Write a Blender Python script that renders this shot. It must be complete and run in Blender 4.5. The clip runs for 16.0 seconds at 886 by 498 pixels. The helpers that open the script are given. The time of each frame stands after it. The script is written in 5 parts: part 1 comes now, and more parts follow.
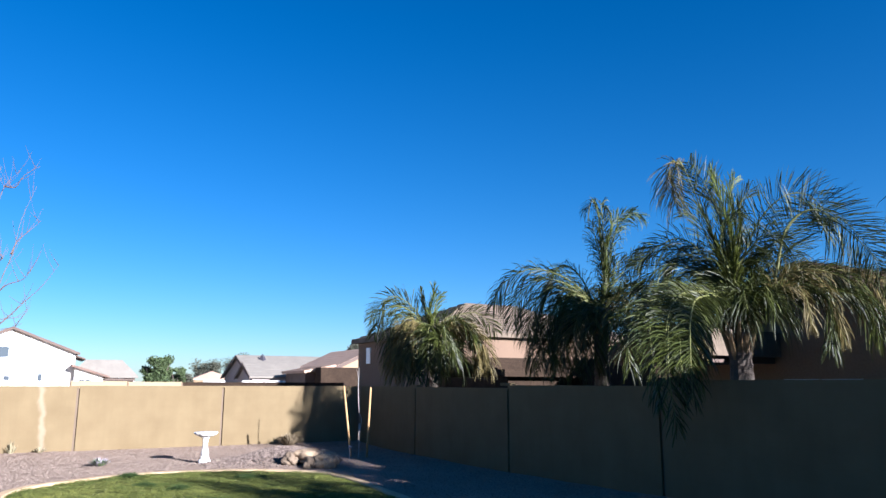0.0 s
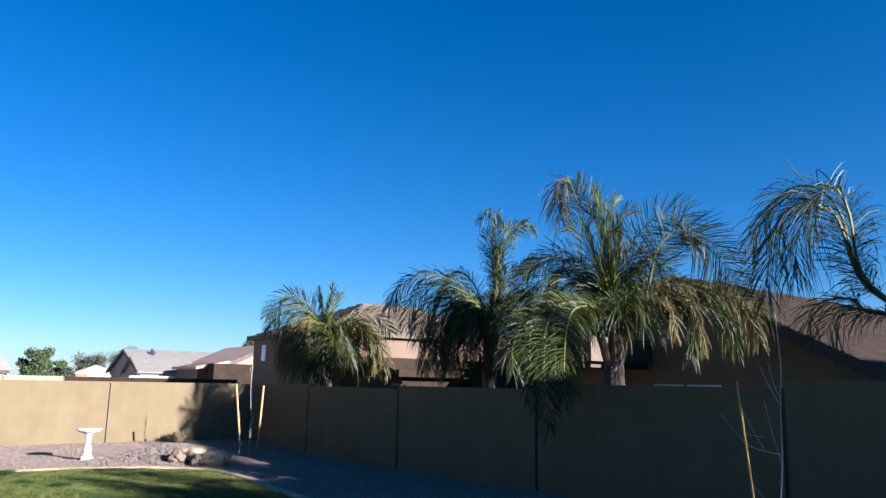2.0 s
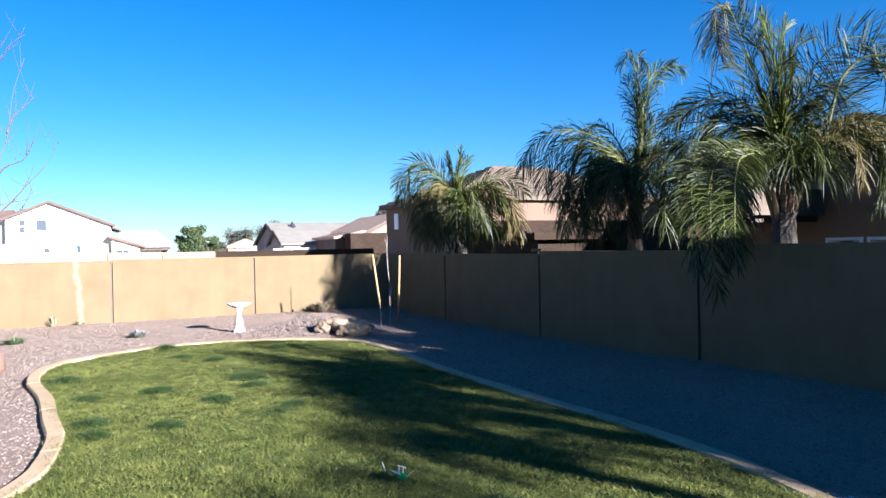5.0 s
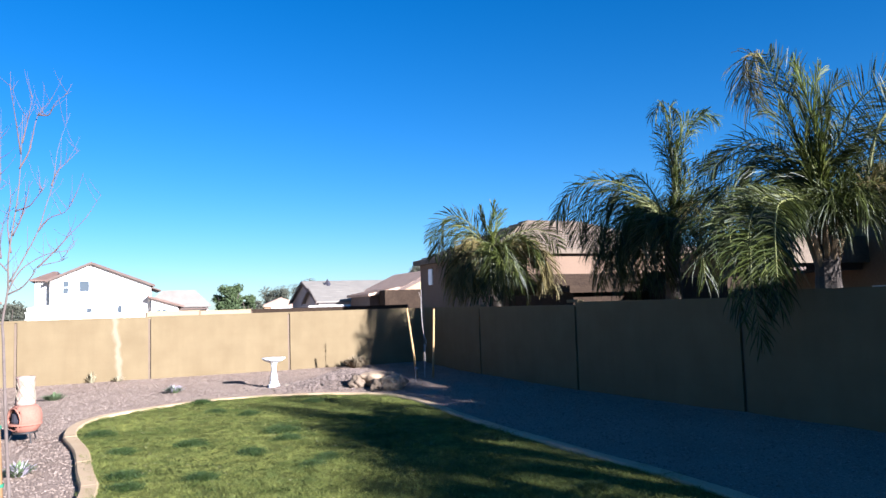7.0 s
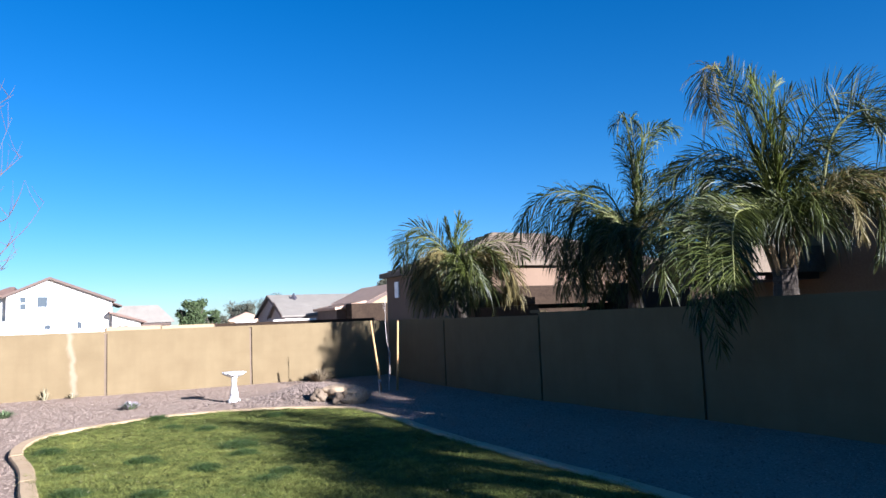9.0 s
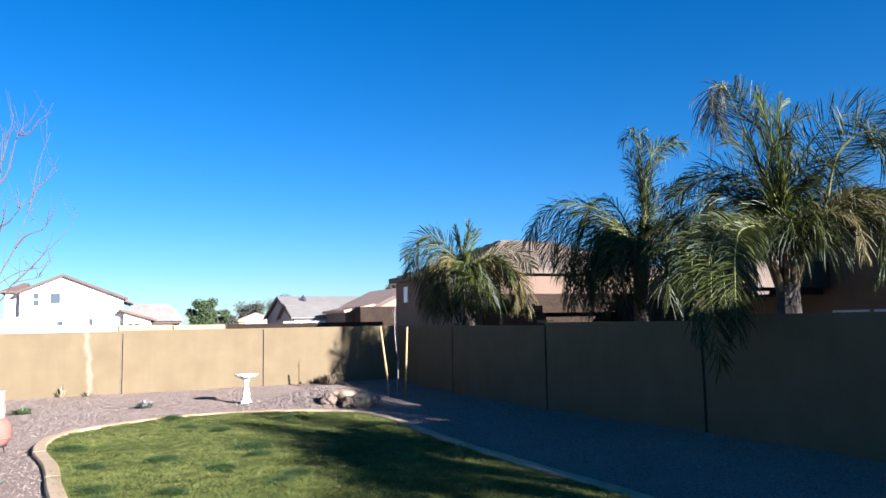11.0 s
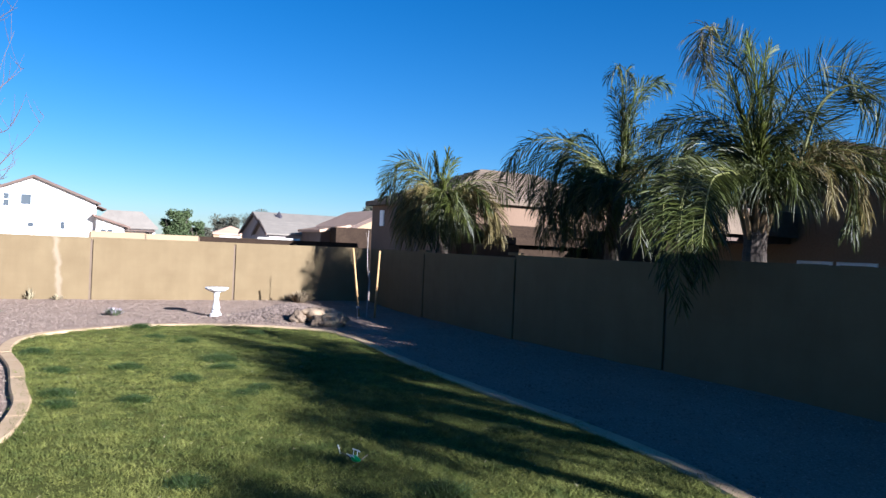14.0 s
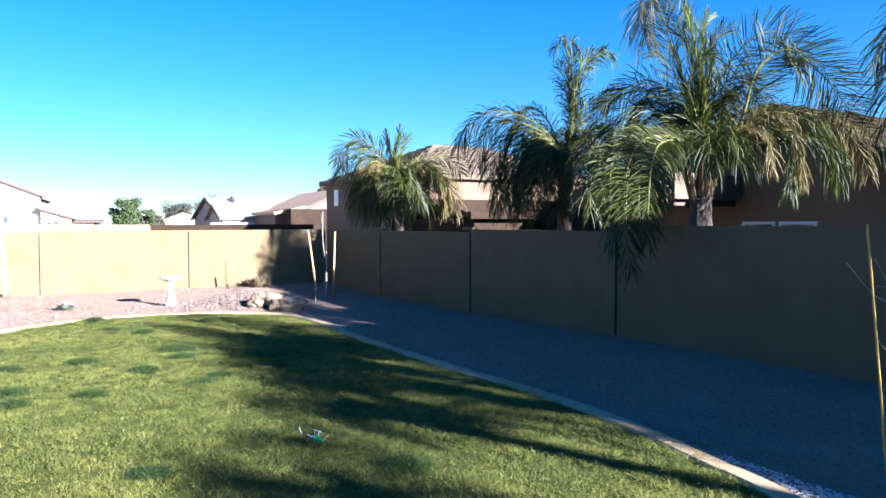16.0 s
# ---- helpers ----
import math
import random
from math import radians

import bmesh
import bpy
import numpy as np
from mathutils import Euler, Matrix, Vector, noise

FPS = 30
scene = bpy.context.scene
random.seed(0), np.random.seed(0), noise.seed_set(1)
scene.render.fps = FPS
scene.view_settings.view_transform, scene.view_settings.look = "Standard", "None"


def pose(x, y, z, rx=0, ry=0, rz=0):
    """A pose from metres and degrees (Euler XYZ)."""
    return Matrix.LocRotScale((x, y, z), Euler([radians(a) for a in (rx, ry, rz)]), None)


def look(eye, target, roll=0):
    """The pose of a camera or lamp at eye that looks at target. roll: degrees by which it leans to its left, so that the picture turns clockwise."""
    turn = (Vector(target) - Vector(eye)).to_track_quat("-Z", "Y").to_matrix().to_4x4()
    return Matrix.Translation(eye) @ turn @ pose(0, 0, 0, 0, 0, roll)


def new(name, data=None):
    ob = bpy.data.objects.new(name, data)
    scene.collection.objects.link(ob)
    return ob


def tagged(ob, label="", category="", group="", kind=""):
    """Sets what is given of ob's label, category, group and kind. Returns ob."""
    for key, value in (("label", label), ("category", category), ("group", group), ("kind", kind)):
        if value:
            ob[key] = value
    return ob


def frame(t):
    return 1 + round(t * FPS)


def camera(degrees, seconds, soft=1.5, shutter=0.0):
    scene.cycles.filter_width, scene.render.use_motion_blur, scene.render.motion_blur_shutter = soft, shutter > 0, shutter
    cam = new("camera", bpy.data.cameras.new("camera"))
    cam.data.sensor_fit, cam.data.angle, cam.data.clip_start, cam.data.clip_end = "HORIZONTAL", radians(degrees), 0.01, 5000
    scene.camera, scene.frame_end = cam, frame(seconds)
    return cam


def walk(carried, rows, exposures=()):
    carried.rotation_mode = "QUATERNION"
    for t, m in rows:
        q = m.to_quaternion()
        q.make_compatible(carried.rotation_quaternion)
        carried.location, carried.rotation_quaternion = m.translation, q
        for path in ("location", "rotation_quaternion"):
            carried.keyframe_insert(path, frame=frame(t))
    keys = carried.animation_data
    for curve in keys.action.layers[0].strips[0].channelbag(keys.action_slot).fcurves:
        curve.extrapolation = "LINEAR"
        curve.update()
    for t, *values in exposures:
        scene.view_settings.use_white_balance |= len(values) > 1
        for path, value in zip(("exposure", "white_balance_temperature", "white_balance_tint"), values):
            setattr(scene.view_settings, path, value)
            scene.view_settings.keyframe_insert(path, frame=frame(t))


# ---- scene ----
cam = camera(63.0, 16.0, soft=1.5)
# seconds, place, Euler angles (the order of pose(): tilt, roll, yaw)
ROWS = [
    (0, -0.057, -0.325, 1.823, 100.61, -0.19, 0.22),
    (0.5, -0.090, -0.498, 1.806, 101.47, -0.47, -1.42),
    (1, -0.067, -0.743, 1.818, 101.70, -0.69, -3.47),
    (1.5, 0.019, -0.965, 1.844, 102.05, -0.67, -7.04),
    (2, 0.061, -0.898, 1.858, 100.61, -1.12, -7.52),
    (2.5, -0.020, -0.484, 1.871, 96.74, -0.08, -4.25),
    (3, -0.072, 0.159, 1.868, 93.27, -0.08, 2.45),
    (3.2, -0.083, 0.235, 1.865, 92.55, -0.37, 2.70),
    (5.3, -0.075, 0.219, 1.969, 89.70, 1.56, 2.75),
    (5.5, -0.045, 0.248, 1.951, 90.50, 2.63, 4.87),
    (6, 0.092, 0.314, 1.905, 92.07, 3.41, 9.19),
    (6.5, -0.053, 0.316, 1.860, 93.45, 1.45, 6.06),
    (7, -0.082, 0.280, 1.842, 94.38, 1.75, 5.03),
    (7.5, -0.132, 0.229, 1.793, 95.64, 0.64, 1.60),
    (8, -0.112, 0.226, 1.874, 92.61, -0.04, 3.40),
    (8.1, -0.048, 0.308, 1.802, 89.42, 0.57, 4.77),
    (8.2, -0.103, 0.268, 1.908, 90.37, 2.13, 5.10),
    (8.3, -0.069, 0.259, 1.862, 92.02, 2.26, 4.74),
    (8.4, -0.053, 0.315, 1.859, 93.68, 2.63, 4.45),
    (8.5, 0.047, 0.418, 1.799, 95.22, 4.66, 3.64),
    (9, 0.029, 0.394, 1.786, 95.38, 2.20, 2.51),
    (9.2, 0.014, 0.371, 1.798, 94.68, 1.98, 2.58),
    (11.3, 0.031, 0.009, 1.881, 96.27, 0.86, 3.15),
    (11.5, 0.040, 0.012, 1.854, 96.88, 0.89, 2.61),
    (12, 0.078, -0.051, 1.806, 99.68, 2.09, 2.37),
    (12.5, 0.085, -0.048, 1.799, 100.34, 3.23, 3.02),
    (13, 0.068, -0.068, 1.864, 96.91, 2.36, 4.69),
    (13.5, 0.088, -0.120, 1.909, 93.03, 0.10, 6.89),
    (14, 0.105, 0.011, 1.914, 89.83, -2.56, 1.41),
    (14.5, 0.099, -0.011, 1.923, 86.63, -4.97, -5.29),
    (15, 0.045, 0.009, 1.894, 88.82, -4.11, -8.42),
    (15.5, 0.086, -0.017, 1.911, 88.64, -1.93, -5.61),
    (16, 0.173, -0.089, 1.945, 87.96, 0.12, -1.93),
]


def eye_pose(x, y, z, tilt, roll, yaw):
    turn = Matrix.Rotation(radians(yaw), 4, "Z") @ Matrix.Rotation(radians(tilt - 90), 4, "X") @ Matrix.Rotation(radians(roll), 4, "Y")
    return Matrix.Translation((x, y, z)) @ turn @ Matrix.Rotation(radians(90), 4, "X")


# seconds, stops, kelvin, tint
EXPOSURES = [(t, e, 5450, 15) for t, e in ((0.0, 2.05), (1.0, 2.05), (3.0, 2.03), (5.5, 2.42), (6.0, 2.44), (7.0, 2.16), (9.0, 2.08), (11.5, 2.13), (12.5, 1.98), (13.5, 1.87), (14.5, 2.09), (15.0, 2.48), (16.0, 2.8))]
walk(cam, [(r[0], eye_pose(*r[1:])) for r in ROWS], EXPOSURES)

# ---- light ----
SUN_EL, SHADE_TO = 19.2, 140.5  # sun's height; the way the shadows run, degrees from +x
sun_way = Vector((-math.cos(radians(SHADE_TO)) * math.cos(radians(SUN_EL)), -math.sin(radians(SHADE_TO)) * math.cos(radians(SUN_EL)), math.sin(radians(SUN_EL))))
world = bpy.data.worlds.new("sky")
scene.world = world
world.use_nodes = True
wn = world.node_tree
sky = wn.nodes.new("ShaderNodeTexSky")
sky.sky_type = "NISHITA"
sky.sun_disc = False
sky.sun_elevation = radians(SUN_EL)
sky.sun_rotation = math.atan2(sun_way.x, sun_way.y)
sky.altitude = 400
sky.air_density = 1.0
sky.dust_density = 0.3
sky.ozone_density = 5.0
wn.nodes["Background"].inputs[1].default_value = 0.034
deep = wn.nodes.new("ShaderNodeHueSaturation")
deep.inputs["Saturation"].default_value = 1.24
wn.links.new(sky.outputs[0], deep.inputs["Color"])
wn.links.new(deep.outputs[0], wn.nodes["Background"].inputs[0])
sun = new("sun", bpy.data.lights.new("sun", "SUN"))
sun.data.energy = 5.6
sun.data.angle = radians(0.55)
sun.data.color = (1.0, 0.935, 0.85)
sun.matrix_world = look(sun_way * 60, (0, 0, 0))


# ---- materials ----
def mat(name, a, b, rough=0.85, scale=3.0, fine=60.0, bump=0.15, dist=0.01, big=0.5, metal=0.0, rand=0.0, island=False, spec=0.3, through_light=0.0):
    m = bpy.data.materials.new(name)
    m.use_nodes = True
    nt = m.node_tree
    n, l = nt.nodes, nt.links
    bsdf = n["Principled BSDF"]
    co = n.new("ShaderNodeTexCoord")
    n1 = n.new("ShaderNodeTexNoise")
    n1.inputs["Scale"].default_value = scale
    n1.inputs["Detail"].default_value = 6
    n2 = n.new("ShaderNodeTexNoise")
    n2.inputs["Scale"].default_value = fine
    n2.inputs["Detail"].default_value = 4
    l.new(co.outputs["Object"], n1.inputs["Vector"])
    l.new(co.outputs["Object"], n2.inputs["Vector"])
    add = n.new("ShaderNodeMath")
    add.operation = "MULTIPLY_ADD"
    l.new(n2.outputs["Fac"], add.inputs[0])
    add.inputs[1].default_value = 1.0 - big
    sc = n.new("ShaderNodeMath")
    sc.operation = "MULTIPLY"
    sc.inputs[1].default_value = big
    l.new(n1.outputs["Fac"], sc.inputs[0])
    l.new(sc.outputs[0], add.inputs[2])
    ramp = n.new("ShaderNodeMapRange")
    ramp.inputs[1].default_value, ramp.inputs[2].default_value = 0.32, 0.68
    l.new(add.outputs[0], ramp.inputs[0])
    mix = n.new("ShaderNodeMix")
    mix.data_type = "RGBA"
    mix.inputs["A"].default_value = (*a, 1)
    mix.inputs["B"].default_value = (*b, 1)
    l.new(ramp.outputs[0], mix.inputs["Factor"])
    col = mix.outputs["Result"]
    if rand:
        hsv = n.new("ShaderNodeHueSaturation")
        if island:
            src = n.new("ShaderNodeNewGeometry").outputs["Random Per Island"]
        else:
            src = n.new("ShaderNodeObjectInfo").outputs["Random"]
        mr = n.new("ShaderNodeMapRange")
        mr.inputs[3].default_value, mr.inputs[4].default_value = 1 - rand, 1 + rand
        l.new(src, mr.inputs[0])
        l.new(mr.outputs[0], hsv.inputs["Value"])
        l.new(col, hsv.inputs["Color"])
        col = hsv.outputs[0]
    l.new(col, bsdf.inputs["Base Color"])
    bsdf.inputs["Roughness"].default_value = rough
    bsdf.inputs["Metallic"].default_value = metal
    bsdf.inputs["Specular IOR Level"].default_value = spec
    if bump:
        bp = n.new("ShaderNodeBump")
        bp.inputs["Strength"].default_value = bump
        bp.inputs["Distance"].default_value = dist
        l.new(n2.outputs["Fac"], bp.inputs["Height"])
        l.new(bp.outputs[0], bsdf.inputs["Normal"])
    if through_light:
        out = n["Material Output"]
        tr = n.new("ShaderNodeBsdfTranslucent")
        l.new(col, tr.inputs["Color"])
        ms = n.new("ShaderNodeMixShader")
        ms.inputs[0].default_value = through_light
        l.new(bsdf.outputs[0], ms.inputs[1])
        l.new(tr.outputs[0], ms.inputs[2])
        l.new(ms.outputs[0], out.inputs["Surface"])
    return m


STUCCO = mat("tan_stucco", (0.126, 0.092, 0.050), (0.157, 0.118, 0.065), 0.95, 1.6, 90, 0.25, 0.004, 0.65, spec=0.05)
# faint courses of blocks under the stucco, and rain streaks
def block_courses(m):
    n, l = m.node_tree.nodes, m.node_tree.links
    co = n.new("ShaderNodeTexCoord")
    sp = n.new("ShaderNodeSeparateXYZ")
    cb = n.new("ShaderNodeCombineXYZ")
    l.new(co.outputs["Object"], sp.inputs[0])
    l.new(sp.outputs["X"], cb.inputs["X"])
    l.new(sp.outputs["Z"], cb.inputs["Y"])
    br = n.new("ShaderNodeTexBrick")
    br.inputs["Scale"].default_value = 1.0
    br.inputs["Brick Width"].default_value = 0.4
    br.inputs["Row Height"].default_value = 0.2
    br.inputs["Mortar Size"].default_value = 0.008
    br.inputs["Mortar Smooth"].default_value = 0.6
    br.inputs["Color1"].default_value = (1.0, 1.0, 1.0, 1)
    br.inputs["Color2"].default_value = (0.975, 0.975, 0.975, 1)
    br.inputs["Mortar"].default_value = (0.965, 0.962, 0.958, 1)
    l.new(cb.outputs[0], br.inputs["Vector"])
    st = n.new("ShaderNodeMapping")
    st.inputs["Scale"].default_value = (5.0, 1.0, 0.7)
    l.new(co.outputs["Object"], st.inputs[0])
    ns = n.new("ShaderNodeTexNoise")
    ns.inputs["Scale"].default_value = 1.0
    ns.inputs["Detail"].default_value = 5
    l.new(st.outputs[0], ns.inputs["Vector"])
    mr = n.new("ShaderNodeMapRange")
    mr.inputs[1].default_value, mr.inputs[2].default_value, mr.inputs[3].default_value, mr.inputs[4].default_value = 0.3, 0.6, 0.945, 1.0
    l.new(ns.outputs["Fac"], mr.inputs[0])
    bs = n["Principled BSDF"]
    old = bs.inputs["Base Color"].links[0].from_socket
    m1 = n.new("ShaderNodeMix")
    m1.data_type, m1.blend_type = "RGBA", "MULTIPLY"
    m1.inputs["Factor"].default_value = 1.0
    l.new(old, m1.inputs["A"])
    l.new(br.outputs["Color"], m1.inputs["B"])
    m2 = n.new("ShaderNodeMix")
    m2.data_type, m2.blend_type = "RGBA", "MULTIPLY"
    m2.inputs["Factor"].default_value = 1.0
    l.new(m1.outputs["Result"], m2.inputs["A"])
    l.new(mr.outputs[0], m2.inputs["B"])
    l.new(m2.outputs["Result"], bs.inputs["Base Color"])


block_courses(STUCCO)

# reflected sunlight, painted as a pale streak on the sunlit wall
CORNER_XY, BACK_XY = (-2.8, 22.9), (-0.876, -0.483)
sn, sl = STUCCO.node_tree.nodes, STUCCO.node_tree.links
pos = sn.new("ShaderNodeNewGeometry").outputs["Position"]


def vec_dot(v, k):
    d = sn.new("ShaderNodeVectorMath")
    d.operation = "DOT_PRODUCT"
    sl.new(v, d.inputs[0])
    d.inputs[1].default_value = k
    return d.outputs["Value"]


def calc(op, a, b):
    m = sn.new("ShaderNodeMath")
    m.operation = op
    for i, q in enumerate((a, b)):
        if isinstance(q, (int, float)):
            m.inputs[i].default_value = q
        else:
            sl.new(q, m.inputs[i])
    return m.outputs[0]


glare_at = calc("ADD", vec_dot(pos, (BACK_XY[0], BACK_XY[1], -0.09)), -(CORNER_XY[0] * BACK_XY[0] + CORNER_XY[1] * BACK_XY[1]) - 8.62)
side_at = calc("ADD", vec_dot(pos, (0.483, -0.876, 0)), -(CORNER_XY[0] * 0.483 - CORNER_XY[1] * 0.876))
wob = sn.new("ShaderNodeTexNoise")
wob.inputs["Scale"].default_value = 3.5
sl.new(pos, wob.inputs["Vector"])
off = calc("ABSOLUTE", calc("ADD", glare_at, calc("MULTIPLY", calc("SUBTRACT", wob.outputs["Fac"], 0.5), 0.22)), 0.0)
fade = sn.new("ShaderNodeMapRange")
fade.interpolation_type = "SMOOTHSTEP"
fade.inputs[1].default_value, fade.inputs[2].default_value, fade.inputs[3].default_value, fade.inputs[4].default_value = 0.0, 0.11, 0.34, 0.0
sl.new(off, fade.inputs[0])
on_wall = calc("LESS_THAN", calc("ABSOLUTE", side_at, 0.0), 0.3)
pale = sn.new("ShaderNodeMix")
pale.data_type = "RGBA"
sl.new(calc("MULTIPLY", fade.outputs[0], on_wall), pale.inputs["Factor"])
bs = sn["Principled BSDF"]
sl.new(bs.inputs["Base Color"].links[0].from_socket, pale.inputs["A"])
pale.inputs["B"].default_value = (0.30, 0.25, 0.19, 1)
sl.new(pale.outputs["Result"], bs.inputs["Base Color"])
STUCCO_DARK = mat("joint_shade", (0.10, 0.075, 0.05), (0.14, 0.10, 0.07), 0.95, 4, 60, 0.2, 0.004)
CAP = mat("pale_concrete", (0.182, 0.143, 0.101), (0.252, 0.202, 0.146), 0.9, 5, 80, 0.2, 0.004)
SOIL = mat("desert_soil", (0.28, 0.22, 0.17), (0.36, 0.29, 0.22), 0.95, 0.05, 4, 0.3, 0.02)
GRAVEL = mat("gravel_bed", (0.160, 0.116, 0.087), (0.280, 0.208, 0.160), 0.95, 0.8, 38, 0.9, 0.03, 0.3, spec=0.03)
STONE = mat("gravel_stone", (0.148, 0.112, 0.088), (0.255, 0.200, 0.160), 0.95, 9, 60, 0.3, 0.004, 0.5, rand=0.3, island=True, spec=0.03)
COARSE = mat("coarse_gravel_stone", (0.094, 0.070, 0.057), (0.180, 0.140, 0.116), 0.95, 9, 60, 0.3, 0.004, 0.5, rand=0.4, island=True, spec=0.03)
PALE_STONE = mat("pale_sunlit_stone", (0.315, 0.292, 0.277), (0.465, 0.435, 0.413), 0.85, 9, 60, 0.3, 0.004, 0.5, rand=0.3, island=True)
KERB = mat("kerb_concrete", (0.332, 0.234, 0.139), (0.409, 0.301, 0.184), 0.9, 4, 70, 0.3, 0.004, 0.6, rand=0.04, spec=0.05)
TURF = mat("turf", (0.034, 0.044, 0.010), (0.100, 0.100, 0.024), 0.95, 1.1, 30, 0.8, 0.03, 0.5, spec=0.05)
BLADE = mat("grass_blade", (0.036, 0.060, 0.010), (0.195, 0.198, 0.046), 0.7, 4.5, 0.7, 0, 0, 0.55, rand=0.44, island=True, through_light=0.3)
CLUMP = mat("dark_grass_blade", (0.018, 0.036, 0.007), (0.042, 0.068, 0.015), 0.6, 3, 30, 0, 0, 0.6, rand=0.35, island=True, through_light=0.25)
FROND = mat("palm_leaflet", (0.014, 0.021, 0.004), (0.058, 0.066, 0.013), 0.45, 1.5, 20, 0, 0, 0.6, rand=0.7, island=True, spec=0.24, through_light=0.26)
FROND_NEW = mat("fresh_leaflet", (0.058, 0.080, 0.012), (0.14, 0.152, 0.034), 0.5, 1.5, 20, 0, 0, 0.6, rand=0.45, island=True, spec=0.25, through_light=0.4)
FROND_OLD = mat("yellowed_leaflet", (0.085, 0.070, 0.021), (0.165, 0.125, 0.044), 0.6, 1.5, 20, 0, 0, 0.6, rand=0.35, island=True, through_light=0.3)
RACHIS = mat("frond_stalk", (0.070, 0.080, 0.020), (0.130, 0.124, 0.038), 0.65, 3, 30, 0.1, 0.003)
PALM_BARK = mat("palm_bark", (0.048, 0.037, 0.030), (0.088, 0.071, 0.056), 0.95, 4, 40, 0.6, 0.02)
FIBRE = mat("old_leaf_base", (0.14, 0.09, 0.045), (0.25, 0.17, 0.09), 0.95, 6, 50, 0.6, 0.02, rand=0.3)
BARK = mat("pale_bark", (0.075, 0.056, 0.046), (0.12, 0.094, 0.08), 0.85, 8, 60, 0.3, 0.004)
BARK_PALE = mat("bleached_bark", (0.25, 0.22, 0.20), (0.37, 0.335, 0.31), 0.85, 8, 60, 0.3, 0.004)
TWIG = mat("reddish_twig", (0.062, 0.040, 0.036), (0.12, 0.082, 0.076), 0.85, 8, 60, 0.2, 0.003)
STAKE = mat("lodgepole_stake", (0.17, 0.092, 0.038), (0.245, 0.145, 0.066), 0.8, 3, 50, 0.25, 0.003)
STAKE_PALE = mat("pale_stake_wood", (0.30, 0.18, 0.075), (0.40, 0.25, 0.11), 0.8, 3, 50, 0.25, 0.003)
YELLOW = mat("bamboo_stake", (0.30, 0.20, 0.035), (0.40, 0.27, 0.055), 0.6, 3, 50, 0.15, 0.003)
TIE = mat("green_tie", (0.02, 0.13, 0.07), (0.03, 0.18, 0.10), 0.6, 8, 60, 0.1, 0.002)
RIBBON = mat("blue_ribbon", (0.05, 0.25, 0.62), (0.08, 0.32, 0.70), 0.5, 8, 60, 0.1, 0.002)
WIRE = mat("tie_wire", (0.22, 0.20, 0.18), (0.32, 0.30, 0.27), 0.5, 8, 60, 0.1, 0.002)
WHITE_STONE = mat("white_cast_stone", (0.578, 0.561, 0.527), (0.697, 0.680, 0.654), 0.8, 5, 60, 0.25, 0.004)
BOULDER = mat("tan_boulder", (0.20, 0.138, 0.082), (0.34, 0.25, 0.16), 0.92, 3, 22, 0.7, 0.03)
BOULDER_DARK = mat("brown_boulder", (0.085, 0.060, 0.039), (0.16, 0.118, 0.08), 0.92, 3, 22, 0.7, 0.03)
TERRA = mat("terracotta", (0.20, 0.082, 0.055), (0.28, 0.125, 0.085), 0.85, 4, 50, 0.2, 0.003)
TERRA_PALE = mat("whitened_terracotta", (0.25, 0.165, 0.125), (0.34, 0.24, 0.19), 0.85, 14, 70, 0.5, 0.008)
SOOT = mat("soot", (0.02, 0.018, 0.03), (0.05, 0.045, 0.05), 0.95, 5, 50, 0.2, 0.003)
IRON = mat("black_iron", (0.03, 0.03, 0.032), (0.06, 0.055, 0.05), 0.6, 8, 50, 0.15, 0.002, metal=0.6)
HERB = mat("grey_green_leaf", (0.07, 0.11, 0.045), (0.16, 0.20, 0.10), 0.7, 5, 50, 0, 0, rand=0.3, island=True, through_light=0.2)
LAVENDER = mat("mauve_flower", (0.30, 0.25, 0.30), (0.48, 0.43, 0.47), 0.8, 5, 50, 0, 0, rand=0.35, island=True, through_light=0.2)
BRUSH = mat("dry_brush", (0.11, 0.082, 0.048), (0.20, 0.155, 0.095), 0.9, 5, 50, 0, 0, rand=0.35, island=True)
DRY = mat("dry_stem", (0.224, 0.189, 0.105), (0.322, 0.280, 0.175), 0.85, 5, 50, 0, 0, rand=0.3, island=True)
WHITE_WALL = mat("white_stucco", (0.527, 0.493, 0.442), (0.612, 0.578, 0.527), 0.9, 0.5, 20, 0.15, 0.01)
TAN_WALL = mat("neighbour_tan_stucco", (0.235, 0.165, 0.095), (0.285, 0.205, 0.125), 0.9, 0.5, 20, 0.15, 0.01)
GREY_WALL = mat("grey_brown_stucco", (0.24, 0.20, 0.19), (0.31, 0.265, 0.245), 0.9, 0.5, 20, 0.15, 0.01)
BROWN_WALL = mat("brown_stucco", (0.19, 0.115, 0.066), (0.26, 0.165, 0.096), 0.9, 0.6, 20, 0.15, 0.01)
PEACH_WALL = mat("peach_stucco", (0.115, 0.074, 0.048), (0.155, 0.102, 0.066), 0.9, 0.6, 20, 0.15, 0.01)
ROOF_RED = mat("red_brown_tile", (0.09, 0.056, 0.042), (0.15, 0.095, 0.072), 0.85, 1.2, 9, 0.5, 0.05)
ROOF_PINK = mat("pinkish_tile", (0.315, 0.205, 0.14), (0.41, 0.275, 0.19), 0.85, 1.2, 9, 0.5, 0.05)
ROOF_GREY = mat("grey_tile", (0.134, 0.118, 0.098), (0.184, 0.163, 0.136), 0.85, 1.2, 9, 0.5, 0.05)
